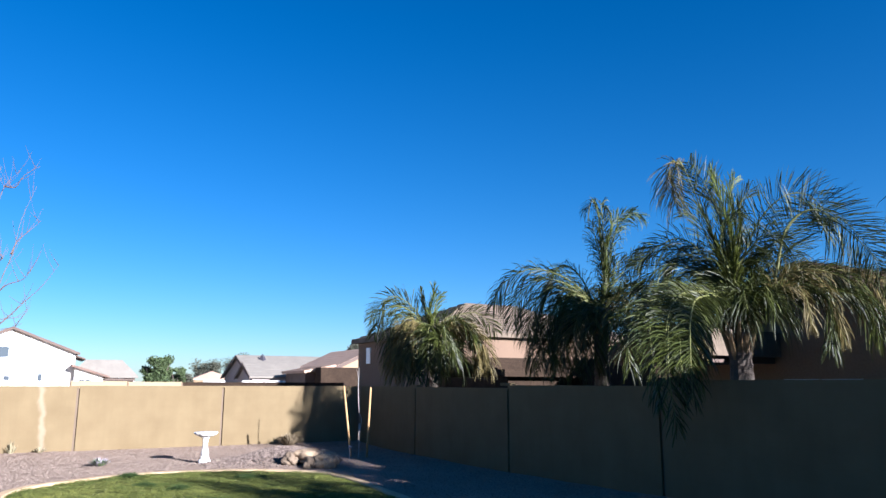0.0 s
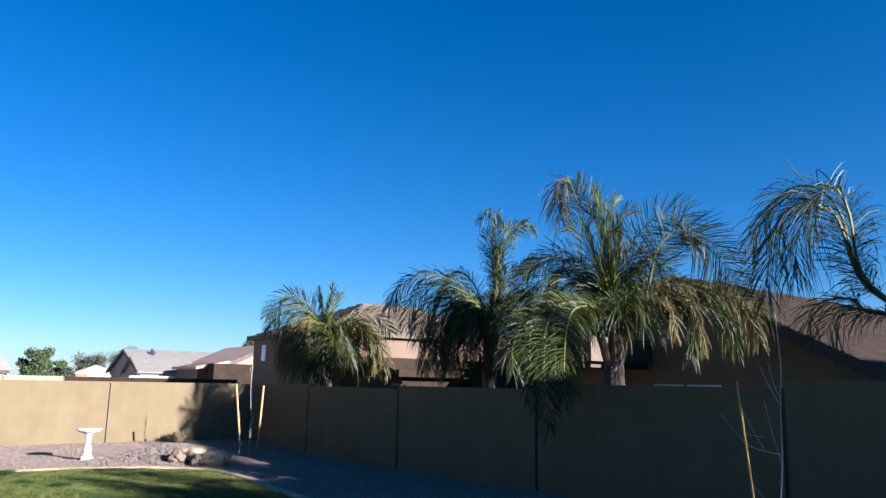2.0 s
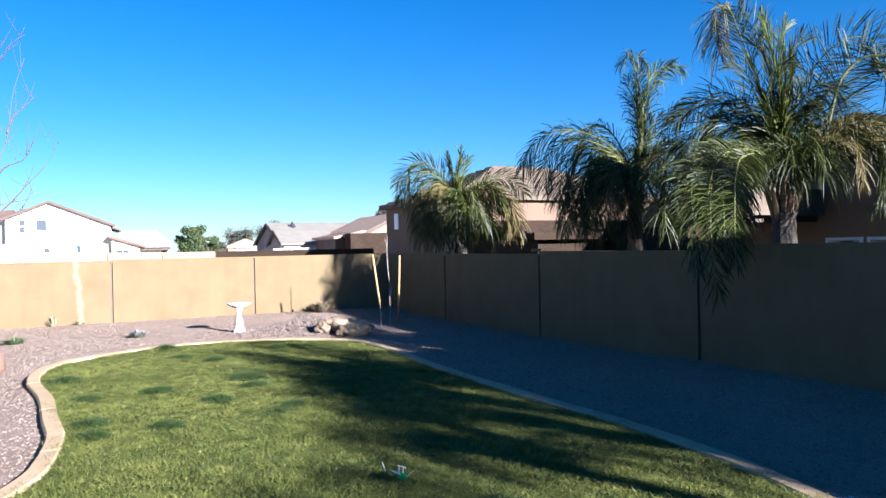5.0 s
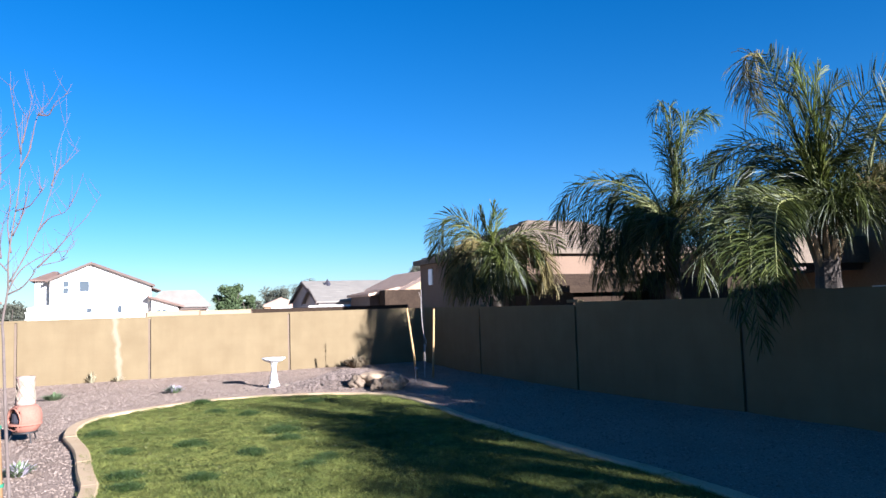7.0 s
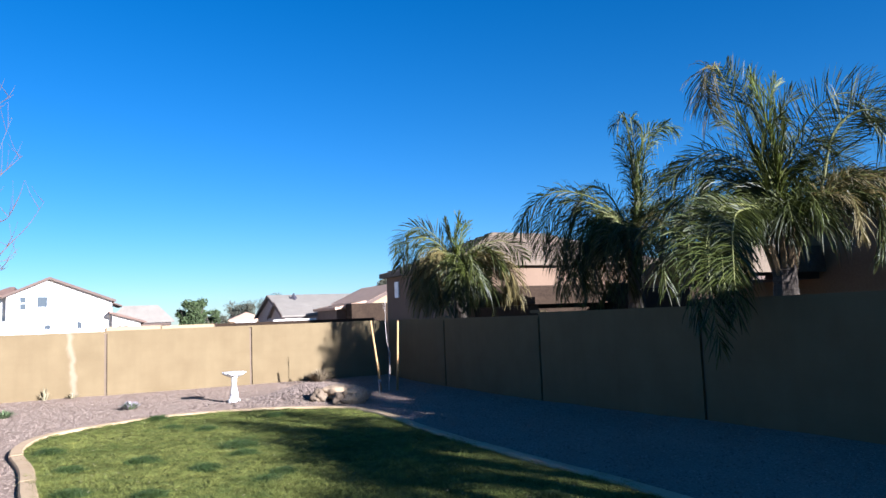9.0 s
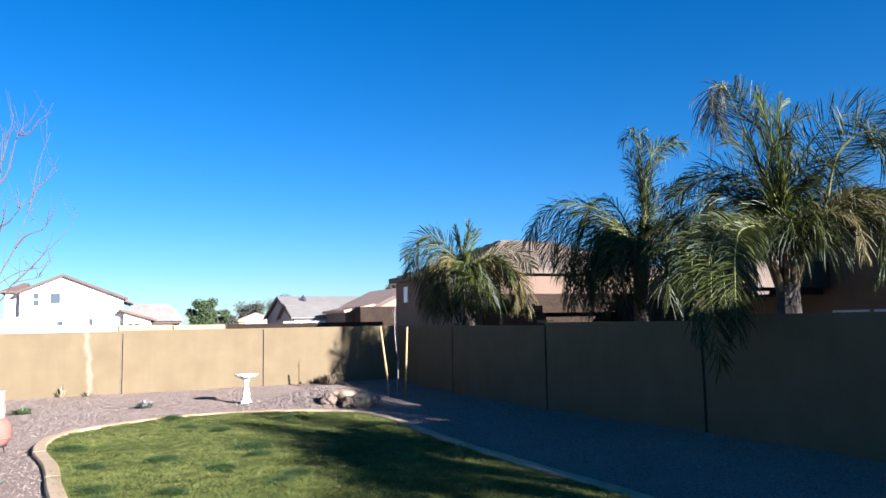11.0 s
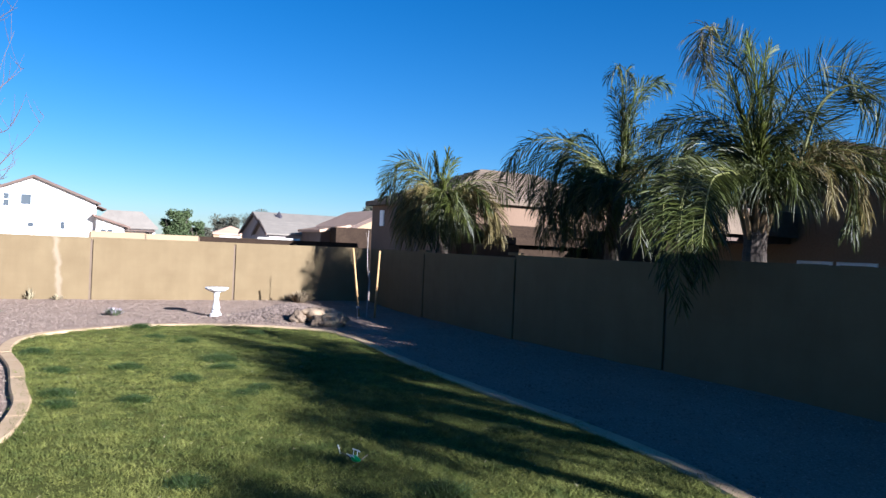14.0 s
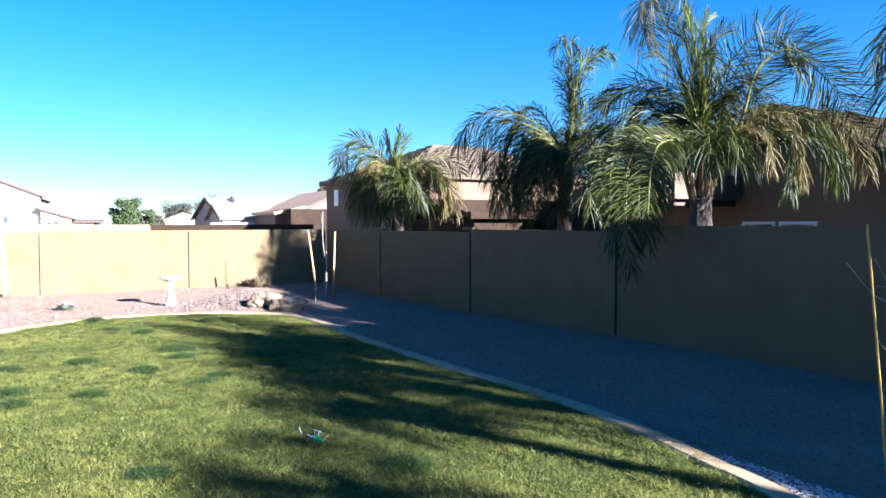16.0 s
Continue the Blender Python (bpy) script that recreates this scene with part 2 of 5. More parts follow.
# Dark roof tile; also the painted shade on far walls and patios.
ROOF_AND_SHADE = mat("dark_tile_and_shade", (0.020, 0.013, 0.009), (0.038, 0.025, 0.016), 0.9, 1.2, 9, 0.5, 0.05, spec=0.08)
ROOF_BROWN = mat("weathered_brown_tile", (0.083, 0.061, 0.043), (0.134, 0.101, 0.070), 0.85, 1.2, 9, 0.5, 0.05)
FASCIA = mat("brown_fascia", (0.065, 0.042, 0.032), (0.10, 0.066, 0.05), 0.7, 2, 30, 0.1, 0.005)
FRAME = mat("white_window_frame", (0.70, 0.69, 0.66), (0.78, 0.77, 0.74), 0.5, 2, 40, 0.05, 0.002)
LEAF = mat("tree_leaf", (0.022, 0.038, 0.012), (0.058, 0.078, 0.026), 0.7, 0.8, 8, 0, 0, rand=0.4, island=True, through_light=0.2)
LEAF_DRY = mat("olive_leaf", (0.036, 0.038, 0.025), (0.068, 0.068, 0.045), 0.75, 0.8, 8, 0, 0, rand=0.35, island=True, through_light=0.2)
GREEN_SHELL = mat("green_canopy", (0.016, 0.336, 0.080), (0.024, 0.400, 0.112), 0.3, 6, 50, 0, 0, spec=0.5)
WHITE_SHELL = mat("white_plastic", (0.72, 0.72, 0.72), (0.80, 0.80, 0.80), 0.35, 6, 50, 0, 0, spec=0.5)
BLACK_SHELL = mat("black_plastic", (0.02, 0.02, 0.022), (0.04, 0.04, 0.045), 0.4, 6, 50, 0, 0, spec=0.5)
GLASS = bpy.data.materials.new("window_glass")
GLASS.use_nodes = True
gb = GLASS.node_tree.nodes["Principled BSDF"]
gb.inputs["Base Color"].default_value = (0.05, 0.06, 0.07, 1)
gb.inputs["Roughness"].default_value = 0.08
gb.inputs["Specular IOR Level"].default_value = 0.8


# ---- helpers for meshes ----
def mesh_of(name, bm, material, smooth=False):
    me = bpy.data.meshes.new(name)
    bm.normal_update()
    bm.to_mesh(me)
    bm.free()
    me.materials.append(material)
    if smooth:
        for p in me.polygons:
            p.use_smooth = True
    return me


def part(name, bm, material, parent=None, label="", smooth=False):
    ob = new(name, mesh_of(name, bm, material, smooth))
    if parent is not None:
        ob.parent = parent
    if label:
        ob["label"] = label
    return ob


def thing(name, label, category, m=None, group="", kind=""):
    ob = new(name)
    ob.empty_display_size = 0.1
    if m is not None:
        ob.matrix_basis = m
    return tagged(ob, label, category, group, kind)


def box(bm, lo, hi, bevel=0.0):
    (x0, y0, z0), (x1, y1, z1) = lo, hi
    v = [bm.verts.new(p) for p in ((x0, y0, z0), (x1, y0, z0), (x1, y1, z0), (x0, y1, z0), (x0, y0, z1), (x1, y0, z1), (x1, y1, z1), (x0, y1, z1))]
    fs = [bm.faces.new([v[i] for i in f]) for f in ((3, 2, 1, 0), (4, 5, 6, 7), (0, 1, 5, 4), (1, 2, 6, 5), (2, 3, 7, 6), (3, 0, 4, 7))]
    if bevel:
        bmesh.ops.bevel(bm, geom=list({e for f in fs for e in f.edges}), offset=bevel, segments=2, affect="EDGES", profile=0.5)
    return bm


def boxed(lo, hi, bevel=0.0):
    return box(bmesh.new(), lo, hi, bevel)


def lathe(profile, steps=24, wobble=None):
    bm = bmesh.new()
    rings = []
    for i, (r, z) in enumerate(profile):
        ring = []
        for k in range(steps):
            a = 2 * math.pi * k / steps
            rr = r * (wobble(a, i) if wobble else 1)
            ring.append(bm.verts.new((rr * math.cos(a), rr * math.sin(a), z)))
        rings.append(ring)
    for a, b in zip(rings, rings[1:]):
        for k in range(steps):
            j = (k + 1) % steps
            bm.faces.new((a[k], a[j], b[j], b[k]))
    bm.faces.new(rings[0][::-1])
    bm.faces.new(rings[-1])
    return bm


def tube(bm, pts, radii, sides=6):
    pts = [Vector(p) for p in pts]
    rings = []
    for i, p in enumerate(pts):
        d = (pts[min(i + 1, len(pts) - 1)] - pts[max(i - 1, 0)]).normalized()
        ref = Vector((1, 0, 0)) if abs(d.x) < 0.8 else Vector((0, 1, 0))
        a = d.cross(ref).normalized()
        b = d.cross(a)
        r = radii[i] if hasattr(radii, "__len__") else radii
        rings.append([bm.verts.new(p + a * r * math.cos(2 * math.pi * k / sides) + b * r * math.sin(2 * math.pi * k / sides)) for k in range(sides)])
    for a, b in zip(rings, rings[1:]):
        for k in range(sides):
            j = (k + 1) % sides
            bm.faces.new((a[k], a[j], b[j], b[k]))
    bm.faces.new(rings[0][::-1])
    bm.faces.new(rings[-1])
    return bm


def spline(pts, n=8):
    pts = [Vector(p) for p in pts]
    out = []
    ext = [2 * pts[0] - pts[1], *pts, 2 * pts[-1] - pts[-2]]
    for i in range(len(pts) - 1):
        p0, p1, p2, p3 = ext[i:i + 4]
        for k in range(n):
            t = k / n
            out.append(0.5 * (2 * p1 + (p2 - p0) * t + (2 * p0 - 5 * p1 + 4 * p2 - p3) * t * t + (3 * p1 - p0 - 3 * p2 + p3) * t ** 3))
    out.append(pts[-1])
    return out


def frame_at(o, along):
    a = Vector((along[0], along[1], 0)).normalized()
    b = Vector((-a.y, a.x, 0))
    m = Matrix(((a.x, b.x, 0, o[0]), (a.y, b.y, 0, o[1]), (0, 0, 1, o[2] if len(o) > 2 else 0), (0, 0, 0, 1)))
    return m


# ---- the plot: corner, the way of the side wall (ALONG) and the way behind it (BEHIND) ----
CORNER = Vector((-2.8, 22.9, 0))
ALONG = Vector((0.483, -0.876, 0)).normalized()
BEHIND = Vector((0.876, 0.483, 0)).normalized()


def lot(s, n, z=0.0):
    return CORNER + ALONG * s + BEHIND * n + Vector((0, 0, z))


# ---- ground ----
bm = boxed((-2500, -2500, -0.6), (2500, 2500, -0.06))
ground = part("ground", bm, SOIL)
tagged(ground, "dusty tan desert ground reaching the horizon", "ground", kind="structure")

KERB_LINE = [(2.95, -4.0), (3.05, 0.0), (2.95, 2.8), (2.72, 4.7), (2.5, 5.5), (2.25, 6.3), (1.97, 7.0), (1.6, 7.75), (1.15, 8.5), (0.6, 9.4), (-0.1, 10.6),
             (-0.85, 12.0), (-1.4, 13.2), (-2.05, 14.4), (-2.7, 15.1), (-3.6, 15.4), (-4.6, 15.4), (-5.7, 15.0), (-6.35, 14.5), (-6.88, 13.8), (-7.25, 12.95), (-7.33, 12.3),
             (-7.15, 11.6), (-6.7, 10.75), (-5.82, 9.6), (-5.0, 8.35), (-4.5, 7.6), (-4.1, 6.75), (-3.9, 6.1), (-3.9, 5.2), (-4.2, 3.5), (-4.6, 0.0), (-4.4, -4.0)]
kerb_path = spline([(x, y, 0) for x, y in KERB_LINE], 10)
LAWN_XY = np.array([(p.x, p.y) for p in kerb_path])


def in_lawn(xy):
    x, y = xy[:, 0], xy[:, 1]
    inside = np.zeros(len(xy), bool)
    x1, y1 = LAWN_XY[:, 0], LAWN_XY[:, 1]
    x2, y2 = np.roll(x1, -1), np.roll(y1, -1)
    for a, b, c, d in zip(x1, y1, x2, y2):
        if b == d:
            continue
        inside ^= ((b > y) != (d > y)) & (x < (c - a) * (y - b) / (d - b) + a)
    return inside


def gravel_height(x, y):
    p = Vector((x, y, 0)) - CORNER
    s, n = p.dot(ALONG), -p.dot(BEHIND)
    back = max(0.0, 1 - s / 2.6) * 0.09
    side = max(0.0, 1 - n / 2.2) * 0.10 * min(1, max(0, (s - 8) / 6))
    mound = 0.35 * math.exp(-((x + 3.95) ** 2 / 0.95 + (y - 17.5) ** 2 / 0.85))
    wave = 0.05 * noise.noise((x * 0.75, y * 0.75, 7.7)) * min(1, max(0, (-4.9 - x) / 1.0)) * min(1, max(0, (14.0 - y) / 2))
    return back + side + mound + wave + 0.018 * noise.noise((x * 1.3, y * 1.3, 3.1))


bm = bmesh.new()
NS, NN = 78, 62
S0, S1, N0, N1 = -0.05, 30.0, -26.0, 0.05
vs = [[None] * (NN + 1) for _ in range(NS + 1)]
for i in range(NS + 1):
    for j in range(NN + 1):
        p = lot(S0 + (S1 - S0) * i / NS, N0 + (N1 - N0) * j / NN)
        vs[i][j] = bm.verts.new((p.x, p.y, gravel_height(p.x, p.y)))
for i in range(NS):
    for j in range(NN):
        bm.faces.new((vs[i][j], vs[i][j + 1], vs[i + 1][j + 1], vs[i + 1][j]))
gravel_bed = part("ground_gravel", bm, GRAVEL, smooth=True)
tagged(gravel_bed, "mauve-brown landscaping gravel round the lawn", "gravel", kind="structure")

bm = bmesh.new()


def lawn_z(x, y):
    return 0.028 + 0.015 * noise.noise((x * 0.9, y * 0.9, 0.0))


loop = [bm.verts.new((p.x, p.y, lawn_z(p.x, p.y))) for p in kerb_path]
f = bm.faces.new(loop)
bmesh.ops.triangulate(bm, faces=[f])
lawn = part("ground_lawn", bm, TURF, smooth=True)
tagged(lawn, "sunlit green winter lawn with an uneven mown surface", "lawn", kind="structure")


def blades(xy, height, width, lean, z0):
    k = len(xy)
    rng = np.random.default_rng(5)
    ang = rng.uniform(0, 2 * math.pi, k)
    hh = height * rng.uniform(0.5, 1.3, k)
    tilt = rng.normal(0, lean, (k, 2))
    a = np.column_stack((xy[:, 0] + np.cos(ang) * width, xy[:, 1] + np.sin(ang) * width, z0))
    b = np.column_stack((xy[:, 0] - np.cos(ang) * width, xy[:, 1] - np.sin(ang) * width, z0))
    c = np.column_stack((xy[:, 0] + tilt[:, 0] * hh, xy[:, 1] + tilt[:, 1] * hh, z0 + hh))
    v = np.empty((3 * k, 3))
    v[0::3], v[1::3], v[2::3] = a, b, c
    return v, np.arange(3 * k).reshape(k, 3)


def stuff(name, v, faces, material, label, category):
    me = bpy.data.meshes.new(name)
    me.from_pydata(v.tolist(), [], faces.tolist())
    me.materials.append(material)
    return tagged(new(name, me), label, category, kind="stuff")


rng = np.random.default_rng(11)
mid = rng.uniform((-7.7, 4.2), (3.2, 16.0), (19000, 2))
mid = mid[in_lawn(mid)]
mid = mid[rng.uniform(0, 1, len(mid)) < np.clip(1.5 - 0.07 * mid[:, 1], 0.4, 1)]
lush = np.array([noise.noise((x * 1.2, y * 1.2, 5.0)) + 0.5 * noise.noise((x * 4, y * 4, 9.0)) for x, y in mid])
per = 30
xy = np.repeat(mid, per, 0) + rng.normal(0, 0.045, (len(mid) * per, 2))
high = np.repeat(np.clip(0.030 + 0.022 * lush, 0.014, 0.056) * rng.uniform(0.7, 1.25, len(mid)), per)
v, fcs = blades(xy, high, 0.0034, 1.0, np.full(len(xy), 0.035))
stuff("grass", v, fcs, BLADE, "short mown green grass blades with paler yellowish tips", "grass")

q = rng.uniform((-7.0, 4.4), (2.8, 14.0), (900, 2))
q = q[in_lawn(q)]
v, fcs = blades(q, 0.016, 0.004, 1.5, np.full(len(q), 0.07))
stuff("dry_clippings", v, fcs, DRY, "pale dry clippings scattered over the lawn", "clippings")

# ---- darker tufts in the lawn ----
TUFTS = [(-3.49, 10.89, 0.34), (-4.44, 9.91, 0.26), (-6.24, 10.8, 0.26), (-3.46, 8.0, 0.22), (-4.39, 8.1, 0.24), (-5.17, 9.43, 0.22), (-3.38, 9.33, 0.24),
         (-5.37, 12.96, 0.22), (-6.2, 14.3, 0.25), (-4.62, 12.67, 0.22), (-2.32, 9.01, 0.2), (-3.2, 10.3, 0.22), (-4.1, 7.6, 0.2), (-1.87, 5.4, 0.2),
         (0.05, 5.5, 0.26), (0.68, 7.48, 0.2), (-2.4, 8.6, 0.2), (-3.9, 14.2, 0.25)]
tv, tf, count = [], [], 0
for k, (x, y, r) in enumerate(TUFTS):
    rg = np.random.default_rng(100 + k)
    q = rg.normal(0, r * 0.34, (1200, 2))
    q[:, 0] *= 1.15
    d = np.hypot(q[:, 0], q[:, 1]) / r
    vv, ff = blades(q, 0.29 * r, 0.0042, 0.8, np.zeros(1200))
    vv[2::3, 2] *= np.clip(1.25 - 0.7 * d, 0.3, 1.3)
    tv.append(vv + np.array((x, y, 0.035)))
    tf.append(ff + count)
    count += len(vv)
stuff("tall_grass", np.concatenate(tv), np.concatenate(tf), CLUMP, "taller dark green grass tufts scattered in the lawn", "grass")


# ---- gravel stones ----
def stones(name, xy, size, material, label, seed):
    rg = np.random.default_rng(seed)
    k = len(xy)
    base = np.array([(1, 0, 0), (0, 1, 0), (-1, 0, 0), (0, -1, 0), (0, 0, 0.6), (0.1, 0.1, -0.6)])
    tri = np.array([(0, 1, 4), (1, 2, 4), (2, 3, 4), (3, 0, 4), (1, 0, 5), (2, 1, 5), (3, 2, 5), (0, 3, 5)])
    ang = rg.uniform(0, 2 * math.pi, k)
    sx = size * rg.uniform(0.5, 1.35, (k, 3))
    p = base[None] * sx[:, None] * (1 + rg.uniform(-0.3, 0.3, (k, 6, 1)))
    c, s = np.cos(ang)[:, None], np.sin(ang)[:, None]
    px, py = p[..., 0] * c - p[..., 1] * s, p[..., 0] * s + p[..., 1] * c
    zz = np.array([gravel_height(a, b) for a, b in xy]) + size * 0.2
    v = np.stack((px + xy[:, :1], py + xy[:, 1:], p[..., 2] + zz[:, None]), -1).reshape(-1, 3)
    f = (tri[None] + (np.arange(k) * 6)[:, None, None]).reshape(-1, 3)
    return stuff(name, v, f, material, label, "gravel")


def gravel_spots(k, lo, hi, seed):
    rg = np.random.default_rng(seed)
    q = rg.uniform(lo, hi, (k, 2))
    q = q[~in_lawn(q)]
    rel = q - np.array((CORNER.x, CORNER.y))
    s = rel @ np.array((ALONG.x, ALONG.y))
    n = rel @ np.array((BEHIND.x, BEHIND.y))
    return q[(s > 0.05) & (n < -0.05)]


stones("gravel", gravel_spots(110000, (-13, 5.0), (7, 23), 21), 0.0145, STONE, "loose mauve and grey-brown gravel stones", 22)
# Sunlit strip of gravel painted with paler stones, none beyond its edge.
q = gravel_spots(3500, (2.5, 3.4), (3.9, 5.8), 23)
q = q[(q - np.array((CORNER.x, CORNER.y))) @ np.array((BEHIND.x, BEHIND.y)) < -3.42]
stones("pale_gravel", q, 0.02, PALE_STONE, "pale pebbles painting the sunlit strip beside the kerb", 24)

rg = np.random.default_rng(31)
q = np.column_stack((rg.normal(-4.1, 0.7, 3200), rg.normal(17.3, 0.5, 3200)))
q = q[~in_lawn(q) & (q[:, 1] < 19) & (q[:, 0] < -2.75)]
stones("mound_gravel", q, 0.036, COARSE, "coarse mauve gravel heaped round the boulders", 32)

# ---- kerb: cast concrete pieces along the lawn ----
kerb = thing("kerb", "pale concrete kerb in short cast pieces edging the lawn", "kerb", kind="structure")
dense = spline([(x, y, 0) for x, y in KERB_LINE], 40)
run = [0.0]
for a, b in zip(dense, dense[1:]):
    run.append(run[-1] + (b - a).length)
piece, step = 0.72, 0.12


def along_kerb(d):
    i = min(max(np.searchsorted(run, d) - 1, 0), len(dense) - 2)
    t = (d - run[i]) / max(run[i + 1] - run[i], 1e-6)
    p = dense[i].lerp(dense[i + 1], t)
    w = (dense[i + 1] - dense[i]).normalized()
    return p, Vector((-w.y, w.x, 0))


kerb_profile = ((-0.1, -0.05), (-0.095, 0.042), (-0.075, 0.06), (0.075, 0.06), (0.095, 0.042), (0.1, -0.05))
d = 0.0
k = 0
while d + piece < run[-1]:
    bm = bmesh.new()
    rings = []
    lift = 0.003 * math.sin(k * 2.3)
    nst = int(piece / step)
    for i in range(nst + 1):
        dd = d + 0.001 + (piece - 0.002) * i / nst
        p, side = along_kerb(dd)
        rings.append([bm.verts.new((p.x + side.x * a, p.y + side.y * a, b + lift)) for a, b in kerb_profile])
    for a, b in zip(rings, rings[1:]):
        for i in range(len(kerb_profile)):
            j = (i + 1) % len(kerb_profile)
            bm.faces.new((a[i], b[i], b[j], a[j]))
    bm.faces.new(rings[0])
    bm.faces.new(rings[-1][::-1])
    bmesh.ops.recalc_face_normals(bm, faces=bm.faces[:])
    part("kerb_piece", bm, KERB, kerb)
    d += piece
    k += 1


# ---- block walls with recessed joints ----
def garden_wall(name, label, origin, way, stops, tops, thick=0.16, out=1, material=None, blocks=()):
    w = thing(name, label, "wall", frame_at(origin, way), kind="structure")
    gap = 0.035
    for i, (a, b) in enumerate(zip(stops, stops[1:])):
        top = tops[i]
        bm = boxed((a + gap, 0, -0.3), (b - gap, out * thick, top - 0.05), 0.0)
        bmesh.ops.recalc_face_normals(bm, faces=bm.faces[:])
        part("wall_panel", bm, material or STUCCO, w)
        bm = boxed((a + 0.0, -out * 0.004, top - 0.05), (b - 0.0, out * (thick + 0.004), top), 0.0)
        bmesh.ops.recalc_face_normals(bm, faces=bm.faces[:])
        part("wall_cap", bm, material or STUCCO, w)
    for i, a in enumerate(stops):
        top = min(tops[max(i - 1, 0)], tops[min(i, len(tops) - 1)])
        bm = boxed((a - 0.05, out * 0.045, -0.3), (a + 0.05, out * (thick - 0.02), top - 0.055), 0.0)
        bmesh.ops.recalc_face_normals(bm, faces=bm.faces[:])
        part("wall_post", bm, STUCCO_DARK, w, "recessed dark joint post")
    for a, top in blocks:
        bm = boxed((a - 0.3, -out * 0.004, top - 0.012), (a + 0.08, out * (thick + 0.004), top + 0.05), 0.006)
        part("wall_block", bm, material or STUCCO, w, "raised cap block at the joint")
    return w


BACKWAY = -BEHIND
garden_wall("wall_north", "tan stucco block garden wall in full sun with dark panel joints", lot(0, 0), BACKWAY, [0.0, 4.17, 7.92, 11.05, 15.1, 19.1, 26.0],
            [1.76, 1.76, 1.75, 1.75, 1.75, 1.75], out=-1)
garden_wall("wall_east", "tan stucco block garden wall in deep shade with dark panel joints", lot(0, 0), ALONG, [0.17, 4.02, 8.46, 12.86, 17.3, 21.7, 26.1, 30.0],
            [1.76, 1.75, 1.81, 1.90, 1.99, 1.99, 1.99], out=1, blocks=((4.02, 1.76), (8.46, 1.81)))
garden_wall("wall_west", "tan stucco block garden wall closing the yard", lot(0, -26.0), ALONG, [0.0, 7.5, 15.0, 22.5, 30.0], [1.76] * 4, out=-1)
garden_wall("wall_south", "tan stucco block garden wall closing the yard", lot(30.0, 0), BACKWAY, [0.0, 1.5, 3.0], [1.76] * 2, out=1)

# ---- palms behind the side wall ----
def frond(name, parent, path, leaf_len, material, seed, twist=35.0, sweep=42.0, sag=0.45, spread=32.0, label="", gap=0.027, bare=0.12, wide=1.0):
    # path: the stalk's line; twist: the blade's turn about the stalk; sweep: how far the leaflets point to the tip
    rg = random.Random(seed)
    pts = spline(path, 9)
    run_to = [0.0]
    for a, b in zip(pts, pts[1:]):
        run_to.append(run_to[-1] + (b - a).length)
    total = run_to[-1]
    pairs = max(12, int(total * (1 - bare) / gap))
    verts, faces = [], []
    j = 0
    flat = None
    for i in range(pairs):
        t = bare + (1 - bare) * (i + 0.5) / pairs
        while j < len(pts) - 2 and run_to[j + 1] < t * total:
            j += 1
        p = pts[j].lerp(pts[j + 1], (t * total - run_to[j]) / (run_to[j + 1] - run_to[j]))
        tan = (pts[j + 1] - pts[j]).normalized()
        cross = tan.cross(Vector((0, 0, 1)))
        if flat is None:
            flat = cross.normalized() if cross.length > 0.3 else Vector((rg.uniform(-1, 1), rg.uniform(-1, 1), 0)).normalized()
        elif cross.length > 0.3:
            c = cross.normalized()
            flat = flat.lerp(c if c.dot(flat) > 0 else -c, 0.3).normalized()
        flat = (flat - tan * flat.dot(tan)).normalized()
        up = flat.cross(tan)
        env = min(1.0, 0.45 + 2.6 * (t - bare)) * (1.0 if t < 0.8 else 1.0 - 0.6 * (t - 0.8) / 0.2)
        for sgn in (-1, 1):
            ll = leaf_len * env * rg.uniform(0.78, 1.12)
            a = radians(twist + rg.gauss(0, spread))
            side = (flat * math.cos(a) + up * math.sin(a)) * sgn
            s = radians(min(80, sweep + 14 * t + rg.gauss(0, 7)))
            w = side * math.cos(s) + tan * math.sin(s)
            fall = sag * rg.uniform(0.5, 1.5)
            mid = p + w * ll * 0.5 + Vector((0, 0, -0.10 * fall * ll))
            far = p + w * ll * 0.8 + Vector((0, 0, -0.32 * fall * ll))
            tip = p + w * ll * (1.0 - 0.1 * fall) + Vector((0, 0, -0.62 * fall * ll))
            wd = w.cross(Vector((rg.gauss(0, 1), rg.gauss(0, 1), rg.gauss(0, 1)))).normalized() * rg.uniform(0.006, 0.010) * wide
            k = len(verts)
            verts += [p - wd * 0.5, p + wd * 0.5, mid + wd, mid - wd, far + wd * 0.75, far - wd * 0.75, tip]
            faces += [(k, k + 1, k + 2, k + 3), (k + 3, k + 2, k + 4, k + 5), (k + 5, k + 4, k + 6)]
    me = bpy.data.meshes.new(name)
    me.from_pydata([tuple(q) for q in verts], [], faces)
    me.materials.append(material)
    fr = new(name, me)
    fr.parent = parent
    if label:
        fr["label"] = label
    line = pts[::2] if len(pts) % 2 else pts[::2] + [pts[-1]]
    bm = tube(bmesh.new(), line, [0.028 * (1 - 0.85 * i / (len(line) - 1)) for i in range(len(line))], 5)
    part("stalk", bm, RACHIS, fr)
    return fr


CROWNS = {}
SHADE_PALMS = ((9.5, 2.6, 4.8, 0.78, 15, 11), (9.9, 1.0, 4.9, 0.5, 6, 23), (11.7, -1.1, 5.0, 0.65, 9, 13), (12.8, -3.6, 5.9, 0.33, 6, 21), (15.35, -7.9, 7.0, 0.33, 8, 15))


